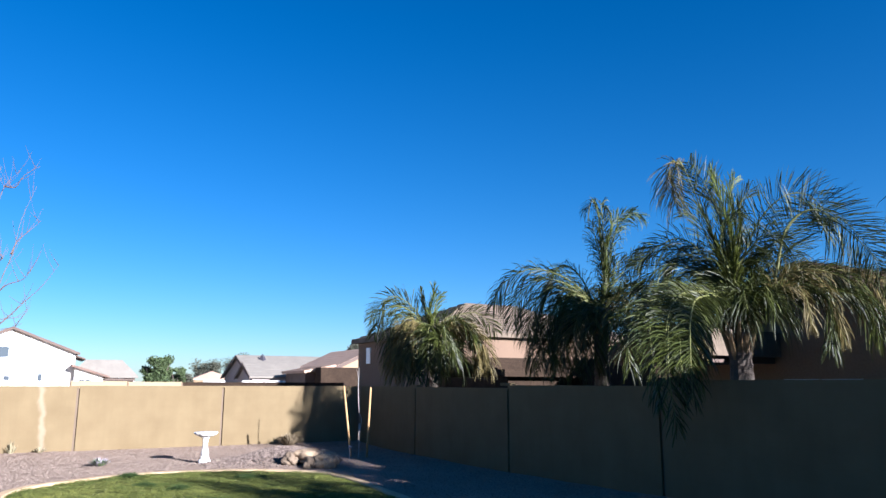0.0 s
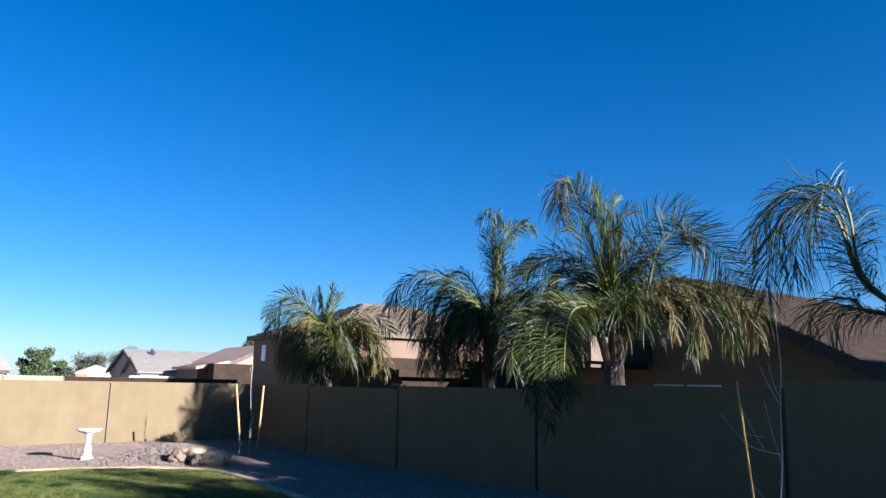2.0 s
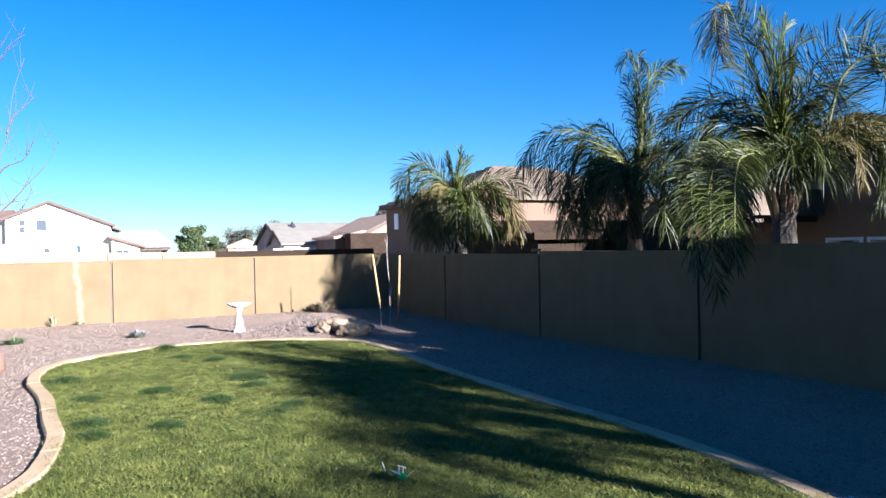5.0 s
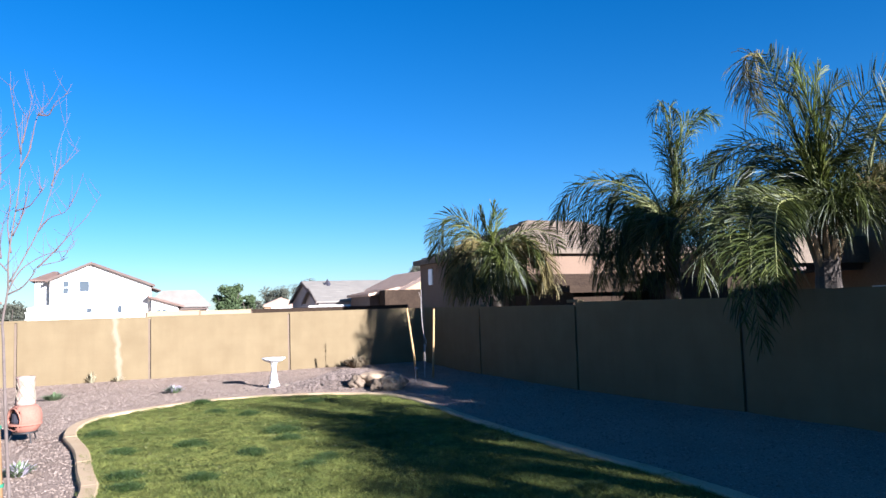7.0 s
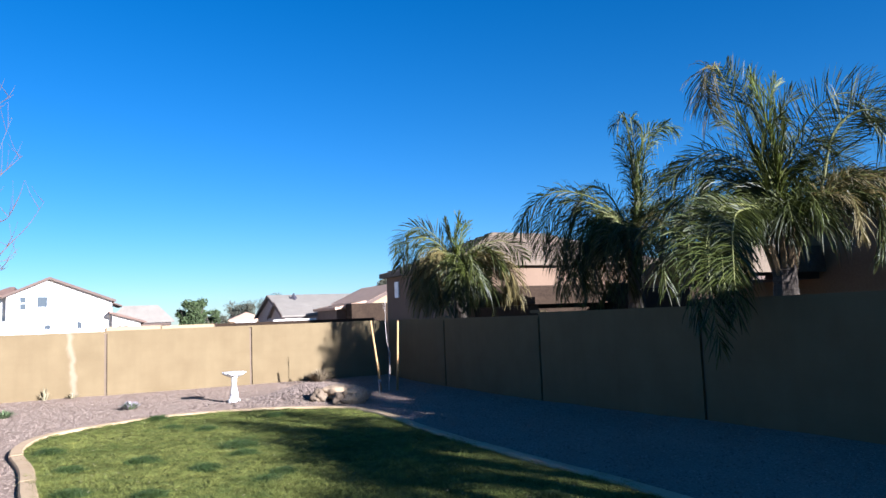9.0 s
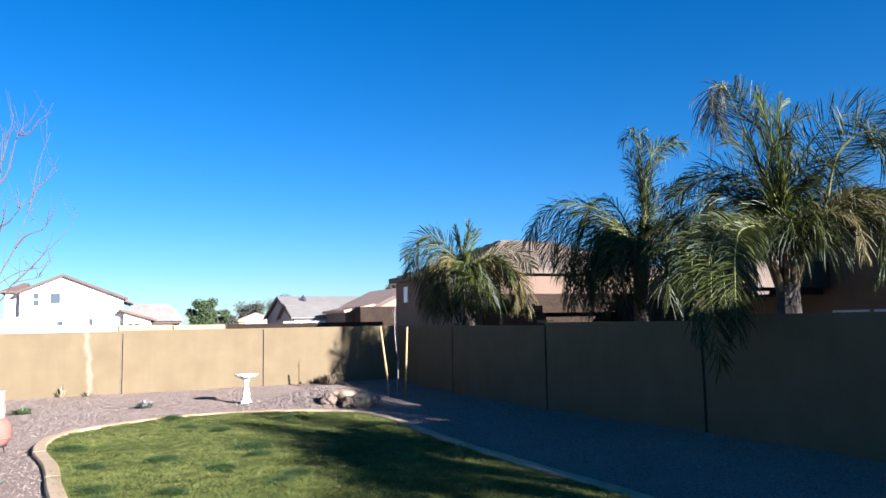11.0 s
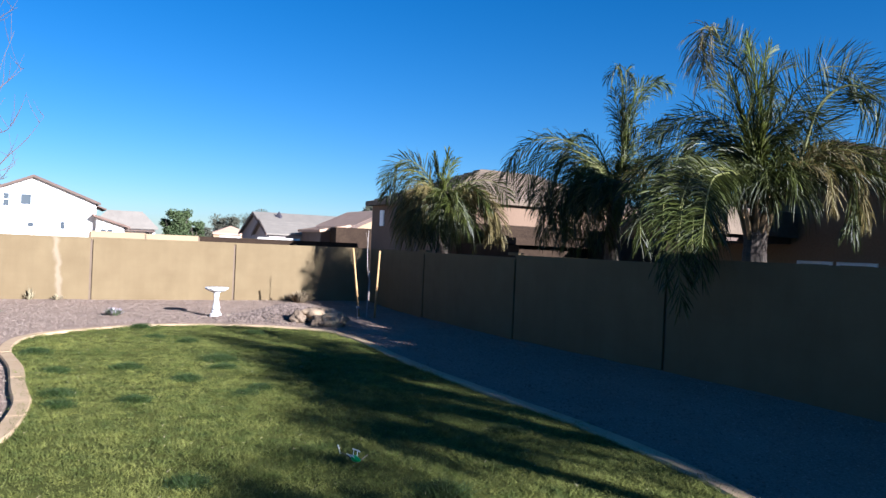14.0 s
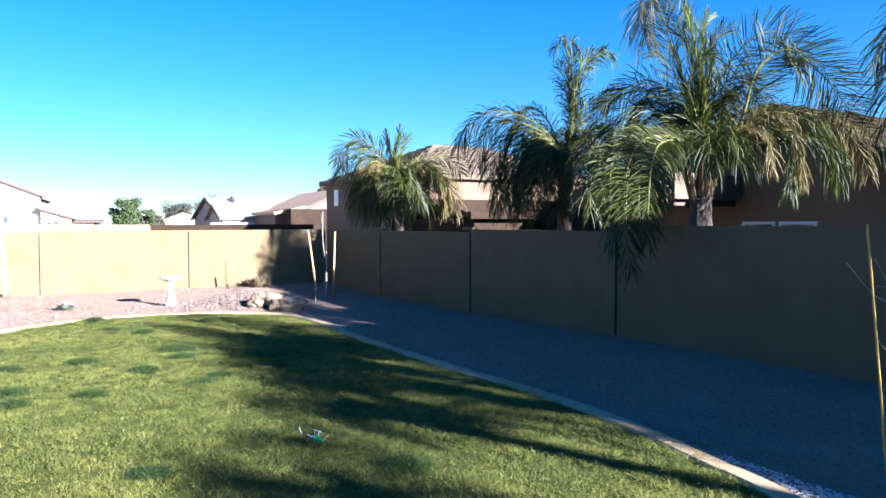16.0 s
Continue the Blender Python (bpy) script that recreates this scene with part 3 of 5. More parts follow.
def palm(loc, crown_z, radius, label, seed, leaf=0.8, wide=1.0, skew=0.0):
    root = thing("palm_tree", label, "palm tree", Matrix.Translation(loc), "palms behind the wall")
    rg = random.Random(seed)
    az = math.atan2(loc[0], loc[1])
    nseg = 30
    bm = bmesh.new()
    rings = []
    for i in range(nseg + 1):
        t = i / nseg
        r = radius * (1.3 - 0.4 * t + (0.07 if i % 2 else 0.0)) * rg.uniform(0.96, 1.04)
        rings.append([bm.verts.new((r * math.cos(a) + skew * t * t, r * math.sin(a), (crown_z - 0.05) * t - 0.1 + 0.03 * math.sin(a + i))) for a in (2 * math.pi * k / 14 for k in range(14))])
    for p, q in zip(rings, rings[1:]):
        for k in range(14):
            bm.faces.new((p[k], p[(k + 1) % 14], q[(k + 1) % 14], q[k]))
    bm.faces.new(rings[-1])
    part("trunk", bm, PALM_BARK, root)
    for i in range(11):
        a = 2 * math.pi * i / 11 + rg.random() * 0.6
        o = Vector((math.cos(a), math.sin(a), 0))
        c = Vector((skew, 0, crown_z + rg.uniform(-0.12, 0.05)))
        part("leaf_base", tube(bmesh.new(), [c + o * radius * 0.7 - Vector((0, 0, 0.4)), c + o * radius * 1.25, c + o * radius * rg.uniform(1.5, 2.0) + Vector((0, 0, rg.uniform(0.25, 0.4)))], [0.07, 0.05, 0.02], 6), FIBRE, root)
    CROWNS[root.name] = [Vector((skew, 0, crown_z)), Vector((math.cos(az), -math.sin(az), 0)), Vector((-math.sin(az), -math.cos(az), 0)), seed * 90, leaf, wide]
    return root


FROND_KINDS = ((FROND, ""), (FROND_OLD, "yellowed dry frond"), (FROND_NEW, "fresh bright green frond"))


def grow(root, path, twist, sweep, sag, kind, length=1.0):
    # path: the stalk's points (sideways, up, towards the lawn) from the crown's middle; kind: 0 green, 1 old, 2 fresh
    crown = CROWNS[root.name]
    top, right, near, key, leaf, wide = crown
    crown[3] += 1
    shade, label = FROND_KINDS[kind]
    pts = [top + right * x + Vector((0, 0, z)) + near * d for x, z, d in path]
    return frond("frond", root, pts, leaf * length, shade, key, twist, sweep, sag, spread=9 if twist > 58 else 17, label=label, wide=wide)


def crown_fill(root, count, low, high, turn_from, turn_to, reach=1.5, kinds=(0,), length=0.9):
    # fronds between the others, from turn_from to turn_to degrees (0: sideways, 90: towards the lawn, 270: away)
    rg = random.Random(CROWNS[root.name][3])
    for k in range(count):
        a = radians(turn_from + (turn_to - turn_from) * (k + rg.random() * 0.8) / count)
        ln, up = reach * rg.uniform(0.8, 1.2), rg.uniform(low, high)
        x, d = math.cos(a) * ln, math.sin(a) * ln
        grow(root, [(0, 0, 0), (x * 0.35, ln * up * 0.75, d * 0.35), (x * 0.75, ln * up, d * 0.75), (x * 1.1, ln * (up - 0.45), d * 1.1)], 30, 40, 0.9, kinds[k % len(kinds)], length)


def arc(*pts):
    return [p if len(p) == 3 else (*p, 0.0) for p in pts]


p1 = palm((-0.48, 22.8, 0), 3.05, 0.17, "low queen palm with a dense drooping golden-green crown behind the wall", 3, leaf=0.85, wide=1.5)
grow(p1, arc((0, 0, 0), (-0.06, 1, 0.03), (0.02, 1.52, 0.07), (0.06, 1.88, 0.1)), 55, 52, 0.35, 2, 0.75)
grow(p1, arc((0, 0, 0), (0.04, 0.89, 0.07), (0.15, 1.4, 0.13), (0.26, 1.6, 0.2)), 50, 52, 0.50, 2, 0.75)
grow(p1, arc((0, 0, 0), (-0.17, 0.9, 0), (-0.31, 1.43, 0), (-0.36, 1.74, 0)), 60, 50, 0.30, 0, 0.75)
grow(p1, arc((0, 0, 0), (-0.42, 0.91, 0), (-0.93, 1.44, 0), (-1.45, 1.5, 0), (-1.98, 0.83, 0)), 70, 40, 0.30, 0, 0.80)
grow(p1, arc((0, 0, 0), (-0.42, 0.8, 0.07), (-1.03, 1.22, 0.15), (-1.55, 1.01, 0.22), (-1.85, 0.29, 0.3)), 55, 40, 0.70, 0, 0.75)
grow(p1, arc((0, 0, 0), (-0.42, 0.69, 0.17), (-0.83, 0.78, 0.35), (-1.03, 0.06, 0.52), (-0.98, -0.74, 0.7)), 40, 40, 1.00, 1, 0.70)
grow(p1, arc((0, 0, 0), (-0.42, 0.68, 0.2), (-0.73, 0.57, 0.4), (-0.73, -0.15, 0.6), (-0.63, -0.85, 0.8)), 40, 40, 1.00, 1, 0.65)
grow(p1, arc((0, 0, 0), (-0.48, 0.69, 0.1), (-1.14, 0.9, 0.2), (-1.4, 0.18, 0.3), (-1.25, -0.63, 0.4)), 40, 40, 1.00, 0, 0.70)
grow(p1, arc((0, 0, 0), (0.29, 0.69, 0.03), (0.92, 0.98, 0.05), (1.53, 0.97, 0.08), (2.03, 0.44, 0.1)), 65, 40, 0.50, 0, 0.75)
grow(p1, arc((0, 0, 0), (0.29, 0.58, 0.1), (1.01, 0.66, 0.2), (1.5, 0.23, 0.3), (1.57, -0.58, 0.4)), 50, 40, 0.90, 1, 0.70)
grow(p1, arc((0, 0, 0), (0.29, 0.48, 0), (1.11, 0.47, 0), (1.72, -0.06, 0), (1.8, -0.88, 0)), 45, 40, 1.00, 1, 0.65)
grow(p1, arc((0, 0, 0), (-0.02, 0.57, 0.3), (-0.12, 0.44, 0.6), (-0.17, -0.17, 0.9)), 30, 40, 1.00, 0, 0.70)
grow(p1, arc((0, 0, 0), (0.14, 0.56, 0.3), (0.38, 0.44, 0.6), (0.42, -0.18, 0.9)), 30, 40, 1.00, 0, 0.70)
grow(p1, arc((0, 0, 0), (-0.17, 0.57, 0.3), (-0.37, 0.35, 0.6), (-0.42, -0.36, 0.9)), 30, 40, 1.00, 0, 0.70)
grow(p1, arc((0, 0, 0), (-0.3, 0.45, 0.2), (-0.85, 0.35, 0.5), (-1.2, -0.35, 0.7), (-1.15, -1.0, 0.8)), 35, 40, 1.00, 1, 0.75)
grow(p1, arc((0, 0, 0), (-0.25, 0.4, 0.3), (-0.65, 0.25, 0.7), (-0.9, -0.4, 0.9), (-0.82, -1.02, 1.0)), 35, 40, 1.00, 1, 0.75)
grow(p1, arc((0, 0, 0), (-0.15, 0.35, 0.3), (-0.4, 0.15, 0.7), (-0.55, -0.45, 0.9), (-0.45, -1.0, 1.0)), 35, 40, 1.00, 0, 0.8)
grow(p1, arc((0, 0, 0), (-0.05, 0.35, 0.4), (-0.1, 0.1, 0.8), (-0.12, -0.5, 1.0), (-0.05, -0.95, 1.05)), 35, 40, 1.00, 0, 0.8)
grow(p1, arc((0, 0, 0), (0.08, 0.35, 0.4), (0.2, 0.15, 0.75), (0.28, -0.4, 0.9), (0.25, -0.85, 0.95)), 35, 40, 1.00, 0, 0.75)
grow(p1, arc((0, 0, 0), (0.35, 0.45, 0.1), (0.95, 0.45, 0.2), (1.35, -0.1, 0.3), (1.4, -0.8, 0.35)), 40, 40, 1.00, 1, 0.65)
crown_fill(p1, 9, 0.35, 0.7, 150, 390, 1.2)
crown_fill(p1, 12, -0.1, 0.25, 0, 360, 0.9, (0, 0, 0, 0, 1))
p2 = palm((3.75, 17.5, 0), 3.45, 0.18, "queen palm with an upright spear of new fronds behind the wall", 5, leaf=0.8, wide=1.2)
grow(p2, arc((0, 0, 0), (0.12, 0.87, 0.02), (0.09, 1.91, 0.04), (0.05, 2.64, 0.06), (-0.06, 2.93, 0.08), (-0.26, 2.74, 0.1)), 60, 50, 1.00, 0, 0.75)
grow(p2, arc((0, 0, 0), (0.14, 0.88, -0.02), (0.14, 1.84, -0.04), (0.15, 2.5, -0.06), (0.13, 2.91, -0.08), (0.28, 2.74, -0.1)), 40, 52, 1.10, 0, 0.75)
grow(p2, arc((0, 0, 0), (0.16, 0.87, 0.02), (0.23, 1.66, 0.04), (0.37, 2.29, 0.06), (0.61, 2.55, 0.08), (0.92, 2.64, 0.1)), 60, 46, 1.00, 2, 0.70)
grow(p2, arc((0, 0, 0), (0.19, 0.88, -0.02), (0.3, 1.59, -0.04), (0.49, 2.23, -0.06), (0.85, 2.61, -0.08), (1.15, 2.55, -0.1)), 50, 46, 1.00, 2, 0.70)
grow(p2, arc((0, 0, 0), (0.14, 0.87, 0.07), (0.18, 1.49, 0.13), (0.22, 2.03, 0.2)), 40, 50, 1.00, 0, 0.80)
grow(p2, arc((0, 0, 0), (0.12, 0.79, 0.03), (0.09, 1.35, 0.05), (-0.03, 1.91, 0.08), (-0.12, 2.4, 0.1)), 50, 50, 0.90, 0, 0.75)
grow(p2, arc((0, 0, 0), (0.19, 0.78, 0.07), (0.4, 1.24, 0.13), (0.63, 1.45, 0.2)), 50, 48, 0.90, 0, 0.75)
grow(p2, arc((0, 0, 0), (-0.39, 0.66, 0.02), (-0.99, 1.09, 0.04), (-1.7, 1.25, 0.06), (-2.36, 0.91, 0.08), (-2.66, 0.35, 0.1)), 50, 40, 0.90, 0, 0.85)
grow(p2, arc((0, 0, 0), (-0.39, 0.57, 0.1), (-0.99, 0.91, 0.2), (-1.53, 0.92, 0.3), (-2.01, 0.45, 0.4), (-2.14, -0.19, 0.5)), 45, 40, 1.00, 0, 0.80)
grow(p2, arc((0, 0, 0), (-0.46, 0.56, 0.2), (-1.14, 0.73, 0.4), (-1.6, 0.25, 0.6), (-1.76, -0.53, 0.8)), 40, 40, 1.00, 0, 0.80)
grow(p2, arc((0, 0, 0), (-0.39, 0.48, 0.23), (-0.84, 0.47, 0.45), (-1.15, -0.08, 0.68), (-1.24, -0.86, 0.9)), 35, 40, 1.00, 0, 0.80)
grow(p2, arc((0, 0, 0), (-0.24, 0.39, 0.2), (-0.55, 0.23, 0.4), (-0.79, -0.4, 0.6), (-0.8, -1.01, 0.8)), 35, 40, 1.00, 2, 0.70)
grow(p2, arc((0, 0, 0), (-0.32, 0.49, 0.08), (-0.85, 0.67, 0.16), (-1.48, 0.29, 0.24), (-1.63, -0.82, 0.32), (-1.6, -1.21, 0.4)), 40, 40, 1.00, 0, 0.80)
grow(p2, arc((0, 0, 0), (-0.24, 0.4, 0.17), (-0.48, 0.08, 0.35), (-0.43, -0.71, 0.52), (-0.37, -1.1, 0.7)), 35, 40, 1.00, 0, 0.75)
grow(p2, arc((0, 0, 0), (0.29, 0.46, 0.1), (0.75, 0.74, 0.2), (1.03, 0.63, 0.3), (0.92, -0.06, 0.4)), 40, 40, 1.00, 0, 0.80)
grow(p2, arc((0, 0, 0), (0.28, 0.38, 0.15), (0.58, 0.42, 0.3), (0.62, -0.13, 0.45), (0.52, -0.74, 0.6)), 40, 40, 1.00, 1, 0.70)
grow(p2, arc((0, 0, 0), (-0.4, 0.52, -0.1), (-0.8, 0.3, -0.2), (-1.07, -0.41, -0.3), (-1.19, -1.13, -0.4)), 35, 40, 1.00, 0, 0.80)
grow(p2, arc((0, 0, 0), (0.22, 0.64, -0.07), (0.71, 1.26, -0.13), (1.11, 1.65, -0.2)), 70, 44, 0.40, 0, 0.75)
grow(p2, arc((0, 0, 0), (-0.35, 0.4, 0.3), (-0.95, 0.3, 0.6), (-1.35, -0.4, 0.8), (-1.4, -1.2, 0.9)), 35, 40, 1.00, 0, 0.85)
grow(p2, arc((0, 0, 0), (-0.3, 0.35, 0.35), (-0.7, 0.2, 0.7), (-1.0, -0.5, 0.9), (-1.0, -1.3, 1.0)), 35, 40, 1.00, 0, 0.85)
grow(p2, arc((0, 0, 0), (-0.15, 0.3, 0.35), (-0.4, 0.1, 0.75), (-0.6, -0.6, 0.95), (-0.6, -1.3, 1.0)), 35, 40, 1.00, 0, 0.85)
grow(p2, arc((0, 0, 0), (-0.05, 0.3, 0.4), (-0.1, 0.0, 0.8), (-0.15, -0.6, 1.0), (-0.15, -1.25, 1.05)), 35, 40, 1.00, 0, 0.8)
crown_fill(p2, 7, 0.5, 1.0, 190, 350, 1.2)
crown_fill(p2, 10, -0.15, 0.25, 60, 300, 1.1, (0, 0, 1))
p3 = palm((5.85, 14.3, 0), 2.85, 0.22, "large queen palm with long arching fronds hanging over the wall", 7, leaf=0.8)
grow(p3, arc((0, 0, 0), (-0.13, 0.98, 0.03), (-0.35, 1.94, 0.05), (-0.66, 2.94, 0.08), (-0.85, 3.53, 0.1)), 80, 40, 0.15, 0, 1.05)
grow(p3, arc((-0.86, 3.48, 0.03), (-1.07, 3.72, 0.05), (-1.21, 3.52, 0.08), (-1.24, 3.01, 0.1)), 60, 45, 0.90, 1, 0.70)
grow(p3, arc((-0.83, 3.47, 0.04), (-0.97, 3.7, 0.07), (-1.09, 3.28, 0.11), (-1.09, 2.7, 0.15)), 50, 45, 1.00, 1, 0.70)
grow(p3, arc((0, 0, 0), (-0.08, 1.26, -0.07), (-0.2, 2.38, -0.15), (-0.47, 3.2, -0.22), (-0.77, 3.78, -0.3)), 80, 42, 0.20, 0, 1.00)
grow(p3, arc((0, 0, 0), (-0.02, 1.23, 0.05), (-0.08, 2.31, 0.1), (-0.22, 2.93, 0.15), (-0.32, 3.35, 0.2)), 72, 46, 0.30, 2, 1.00)
grow(p3, arc((0, 0, 0), (0.01, 1.24, -0.05), (0.08, 2.34, -0.1), (0.02, 2.91, -0.15), (0.13, 3.26, -0.2)), 65, 46, 0.40, 2, 1.00)
grow(p3, arc((0, 0, 0), (0.04, 1.23, 0.03), (0.16, 2.16, 0.05), (0.19, 2.62, 0.08), (0.39, 2.93, 0.1)), 60, 48, 0.40, 0, 1.00)
grow(p3, arc((0, 0, 0), (0.68, 0.91, 0.03), (1.01, 2.06, 0.07), (1.53, 2.4, 0.1), (2.06, 1.95, 0.13), (2.47, 1.38, 0.17), (2.73, 0.87, 0.2)), 82, 30, 0.12, 0, 1.15)
grow(p3, arc((0, 0, 0), (0.63, 0.78, -0.07), (0.92, 1.82, -0.13), (1.31, 2.39, -0.2), (1.82, 2.42, -0.27), (2.32, 1.91, -0.33), (2.66, 1.13, -0.4)), 78, 34, 0.25, 0, 1.00)
grow(p3, arc((0, 0, 0), (0.1, 1.23, -0.03), (0.39, 2.02, -0.07), (0.72, 2.53, -0.1), (1.15, 2.82, -0.13), (1.55, 2.71, -0.17), (1.85, 2.22, -0.2)), 80, 32, 0.20, 0, 1.00)
grow(p3, arc((0, 0, 0), (0.4, 0.41, 0.1), (0.82, 0.69, 0.2), (1.43, 0.75, 0.3), (1.97, 0.67, 0.4), (2.47, 0.31, 0.5)), 40, 40, 1.00, 0, 0.70)
grow(p3, arc((0, 0, 0), (0.51, 0.61, 0.12), (0.9, 1.09, 0.24), (1.39, 1.1, 0.36), (1.69, 0.46, 0.48), (1.8, -0.19, 0.6)), 40, 40, 1.00, 1, 0.70)
grow(p3, arc((0, 0, 0), (0.57, 0.69, 0.04), (1.16, 1.2, 0.08), (1.91, 1.03, 0.12), (2.27, 0.45, 0.16), (2.45, -0.19, 0.2)), 40, 40, 1.00, 0, 0.80)
grow(p3, arc((0, 0, 0), (0.57, 0.77, -0.06), (1.29, 1.3, -0.12), (2.2, 1.08, -0.18), (2.74, 0.65, -0.24), (3, 0.01, -0.3)), 45, 40, 0.90, 1, 0.75)
grow(p3, arc((0, 0, 0), (0.64, 0.62, 0.16), (1.17, 0.9, 0.32), (1.55, 0.64, 0.48), (1.6, -0.02, 0.64), (1.5, -0.42, 0.8)), 35, 40, 1.00, 0, 0.70)
grow(p3, arc((0, 0, 0), (0.58, 0.64, -0.12), (1.07, 1.1, -0.24), (2.08, 1.23, -0.36), (2.81, 0.95, -0.48), (3.32, 0.45, -0.6)), 45, 40, 0.90, 0, 0.80)
grow(p3, arc((0, 0, 0), (0.45, 0.53, 0.23), (0.79, 0.86, 0.45), (1.16, 0.73, 0.68), (1.26, 0.07, 0.9)), 35, 40, 1.00, 1, 0.60)
grow(p3, arc((0, 0, 0), (-0.22, 0.98, 0.06), (-0.61, 1.68, 0.12), (-1.03, 1.99, 0.18), (-1.49, 1.81, 0.24), (-1.96, 1.43, 0.3)), 70, 36, 0.30, 0, 0.80)
grow(p3, arc((0, 0, 0), (-0.29, 0.93, -0.08), (-0.76, 1.6, -0.16), (-1.33, 1.96, -0.24), (-1.82, 1.8, -0.32), (-2.27, 1.34, -0.4)), 60, 38, 0.50, 0, 0.80)
grow(p3, arc((0, 0, 0), (-0.29, 0.85, 0.1), (-0.75, 1.27, 0.2), (-1.31, 1.44, 0.3), (-1.7, 1.05, 0.4), (-1.86, 0.37, 0.5)), 50, 40, 0.80, 0, 0.85)
grow(p3, arc((0, 0, 0), (-0.29, 0.71, 0.1), (-0.99, 1, 0.2), (-1.74, 1.02, 0.3), (-2.2, 0.78, 0.4), (-2.49, 0.26, 0.5)), 45, 40, 0.90, 0, 0.80)
grow(p3, arc((0, 0, 0), (-0.27, 0.63, 0.8), (-0.83, 0.57, 2.2), (-0.99, 0.07, 3.6), (-0.97, -0.52, 4.6), (-0.92, -1.12, 4.95), (-0.86, -1.62, 5)), 35, 34, 0.50, 0, 0.80)
grow(p3, arc((0, 0, 0), (-0.34, 0.64, 0.7), (-0.97, 0.65, 2), (-1.27, 0.18, 3.4), (-1.22, -0.43, 4.5), (-1.1, -1.3, 4.8)), 40, 36, 0.60, 0, 0.80)
grow(p3, arc((0, 0, 0), (-0.33, 0.57, 0.7), (-0.77, 0.47, 2), (-0.86, -0.01, 3.4), (-0.8, -0.55, 4.5), (-0.77, -0.96, 4.8)), 40, 36, 0.70, 0, 0.80)
grow(p3, arc((0, 0, 0), (-0.25, 0.6, 0.8), (-0.62, 0.5, 2.2), (-0.68, 0.05, 3.6), (-0.66, -0.55, 4.5), (-0.64, -1.2, 4.85)), 38, 36, 0.60, 0, 0.80)
grow(p3, arc((0, 0, 0), (-0.3, 0.66, 0.8), (-0.8, 0.62, 2.1), (-0.98, 0.25, 3.4), (-1.02, -0.3, 4.3), (-1.0, -0.8, 4.6)), 45, 36, 0.60, 0, 0.85)
grow(p3, arc((0, 0, 0), (-0.34, 0.62, 0.24), (-1.15, 0.75, 0.48), (-1.79, 0.55, 0.72), (-2.04, -0.03, 0.96), (-2.01, -0.72, 1.2)), 45, 38, 0.70, 0, 0.85)
grow(p3, arc((0, 0, 0), (-0.28, 0.62, 0.25), (-0.6, 0.65, 0.5), (-0.75, 0.21, 0.75), (-0.74, -0.34, 1)), 40, 38, 0.90, 1, 0.60)
grow(p3, arc((0, 0, 0), (-0.15, 1.17, 0.12), (-0.41, 1.77, 0.25), (-0.62, 2.31, 0.38), (-0.91, 2.53, 0.5)), 70, 42, 0.40, 0, 0.90)
grow(p3, arc((0, 0, 0), (-0.09, 1.16, 0.15), (-0.23, 1.75, 0.3), (-0.07, 2.3, 0.45), (0.17, 2.37, 0.6)), 60, 42, 0.50, 0, 0.90)
grow(p3, arc((0, 0, 0), (0, 1.15, 0.12), (0.36, 1.7, 0.25), (0.61, 1.91, 0.38), (0.93, 1.79, 0.5)), 65, 42, 0.50, 0, 0.90)
crown_fill(p3, 12, 0.9, 1.5, 180, 360, 1.3)
crown_fill(p3, 8, 0.6, 1.2, 20, 160, 1.0)
p4 = palm((7.75, 8.1, 0), 2.9, 0.19, "queen palm with bluish arching fronds by the wall", 9, leaf=0.9, wide=0.9)
grow(p4, arc((0, 0, 0), (-0.55, 0.54, 0.03), (-0.76, 1.42, 0.05), (-1.01, 1.75, 0.08), (-1.28, 1.74, 0.1), (-1.51, 1.59, 0.12), (-1.65, 1.23, 0.15), (-1.75, 0.76, 0.18), (-1.8, 0.34, 0.2)), 35, 30, 0.90, 0, 1.00)
grow(p4, arc((0, 0, 0), (-0.56, 0.63, -0.04), (-0.74, 1.54, -0.09), (-1, 1.98, -0.13), (-1.33, 2.09, -0.17), (-1.66, 1.92, -0.21), (-1.95, 1.56, -0.26), (-2.1, 1.19, -0.3)), 50, 32, 0.60, 0, 0.90)
grow(p4, arc((0, 0, 0), (-0.52, 0.62, 0.04), (-0.61, 1.49, 0.09), (-0.75, 1.89, 0.13), (-0.94, 1.89, 0.17), (-1.14, 1.59, 0.21), (-1.3, 1.14, 0.26), (-1.36, 0.6, 0.3)), 35, 34, 0.90, 0, 0.95)
grow(p4, arc((0, 0, 0), (-0.51, 0.09, 0.06), (-0.67, 0.26, 0.12), (-0.93, 0.27, 0.18), (-1.15, 0.15, 0.24), (-1.26, -0.12, 0.3)), 40, 40, 1.00, 0, 0.60)
grow(p4, arc((0, 0, 0), (-0.47, 0.09, 0.15), (-0.61, 0.11, 0.3), (-0.82, 0.05, 0.45), (-0.97, -0.27, 0.6)), 40, 40, 1.00, 0, 0.60)
crown_fill(p4, 9, 0.25, 0.6, -50, 60, 1.9)

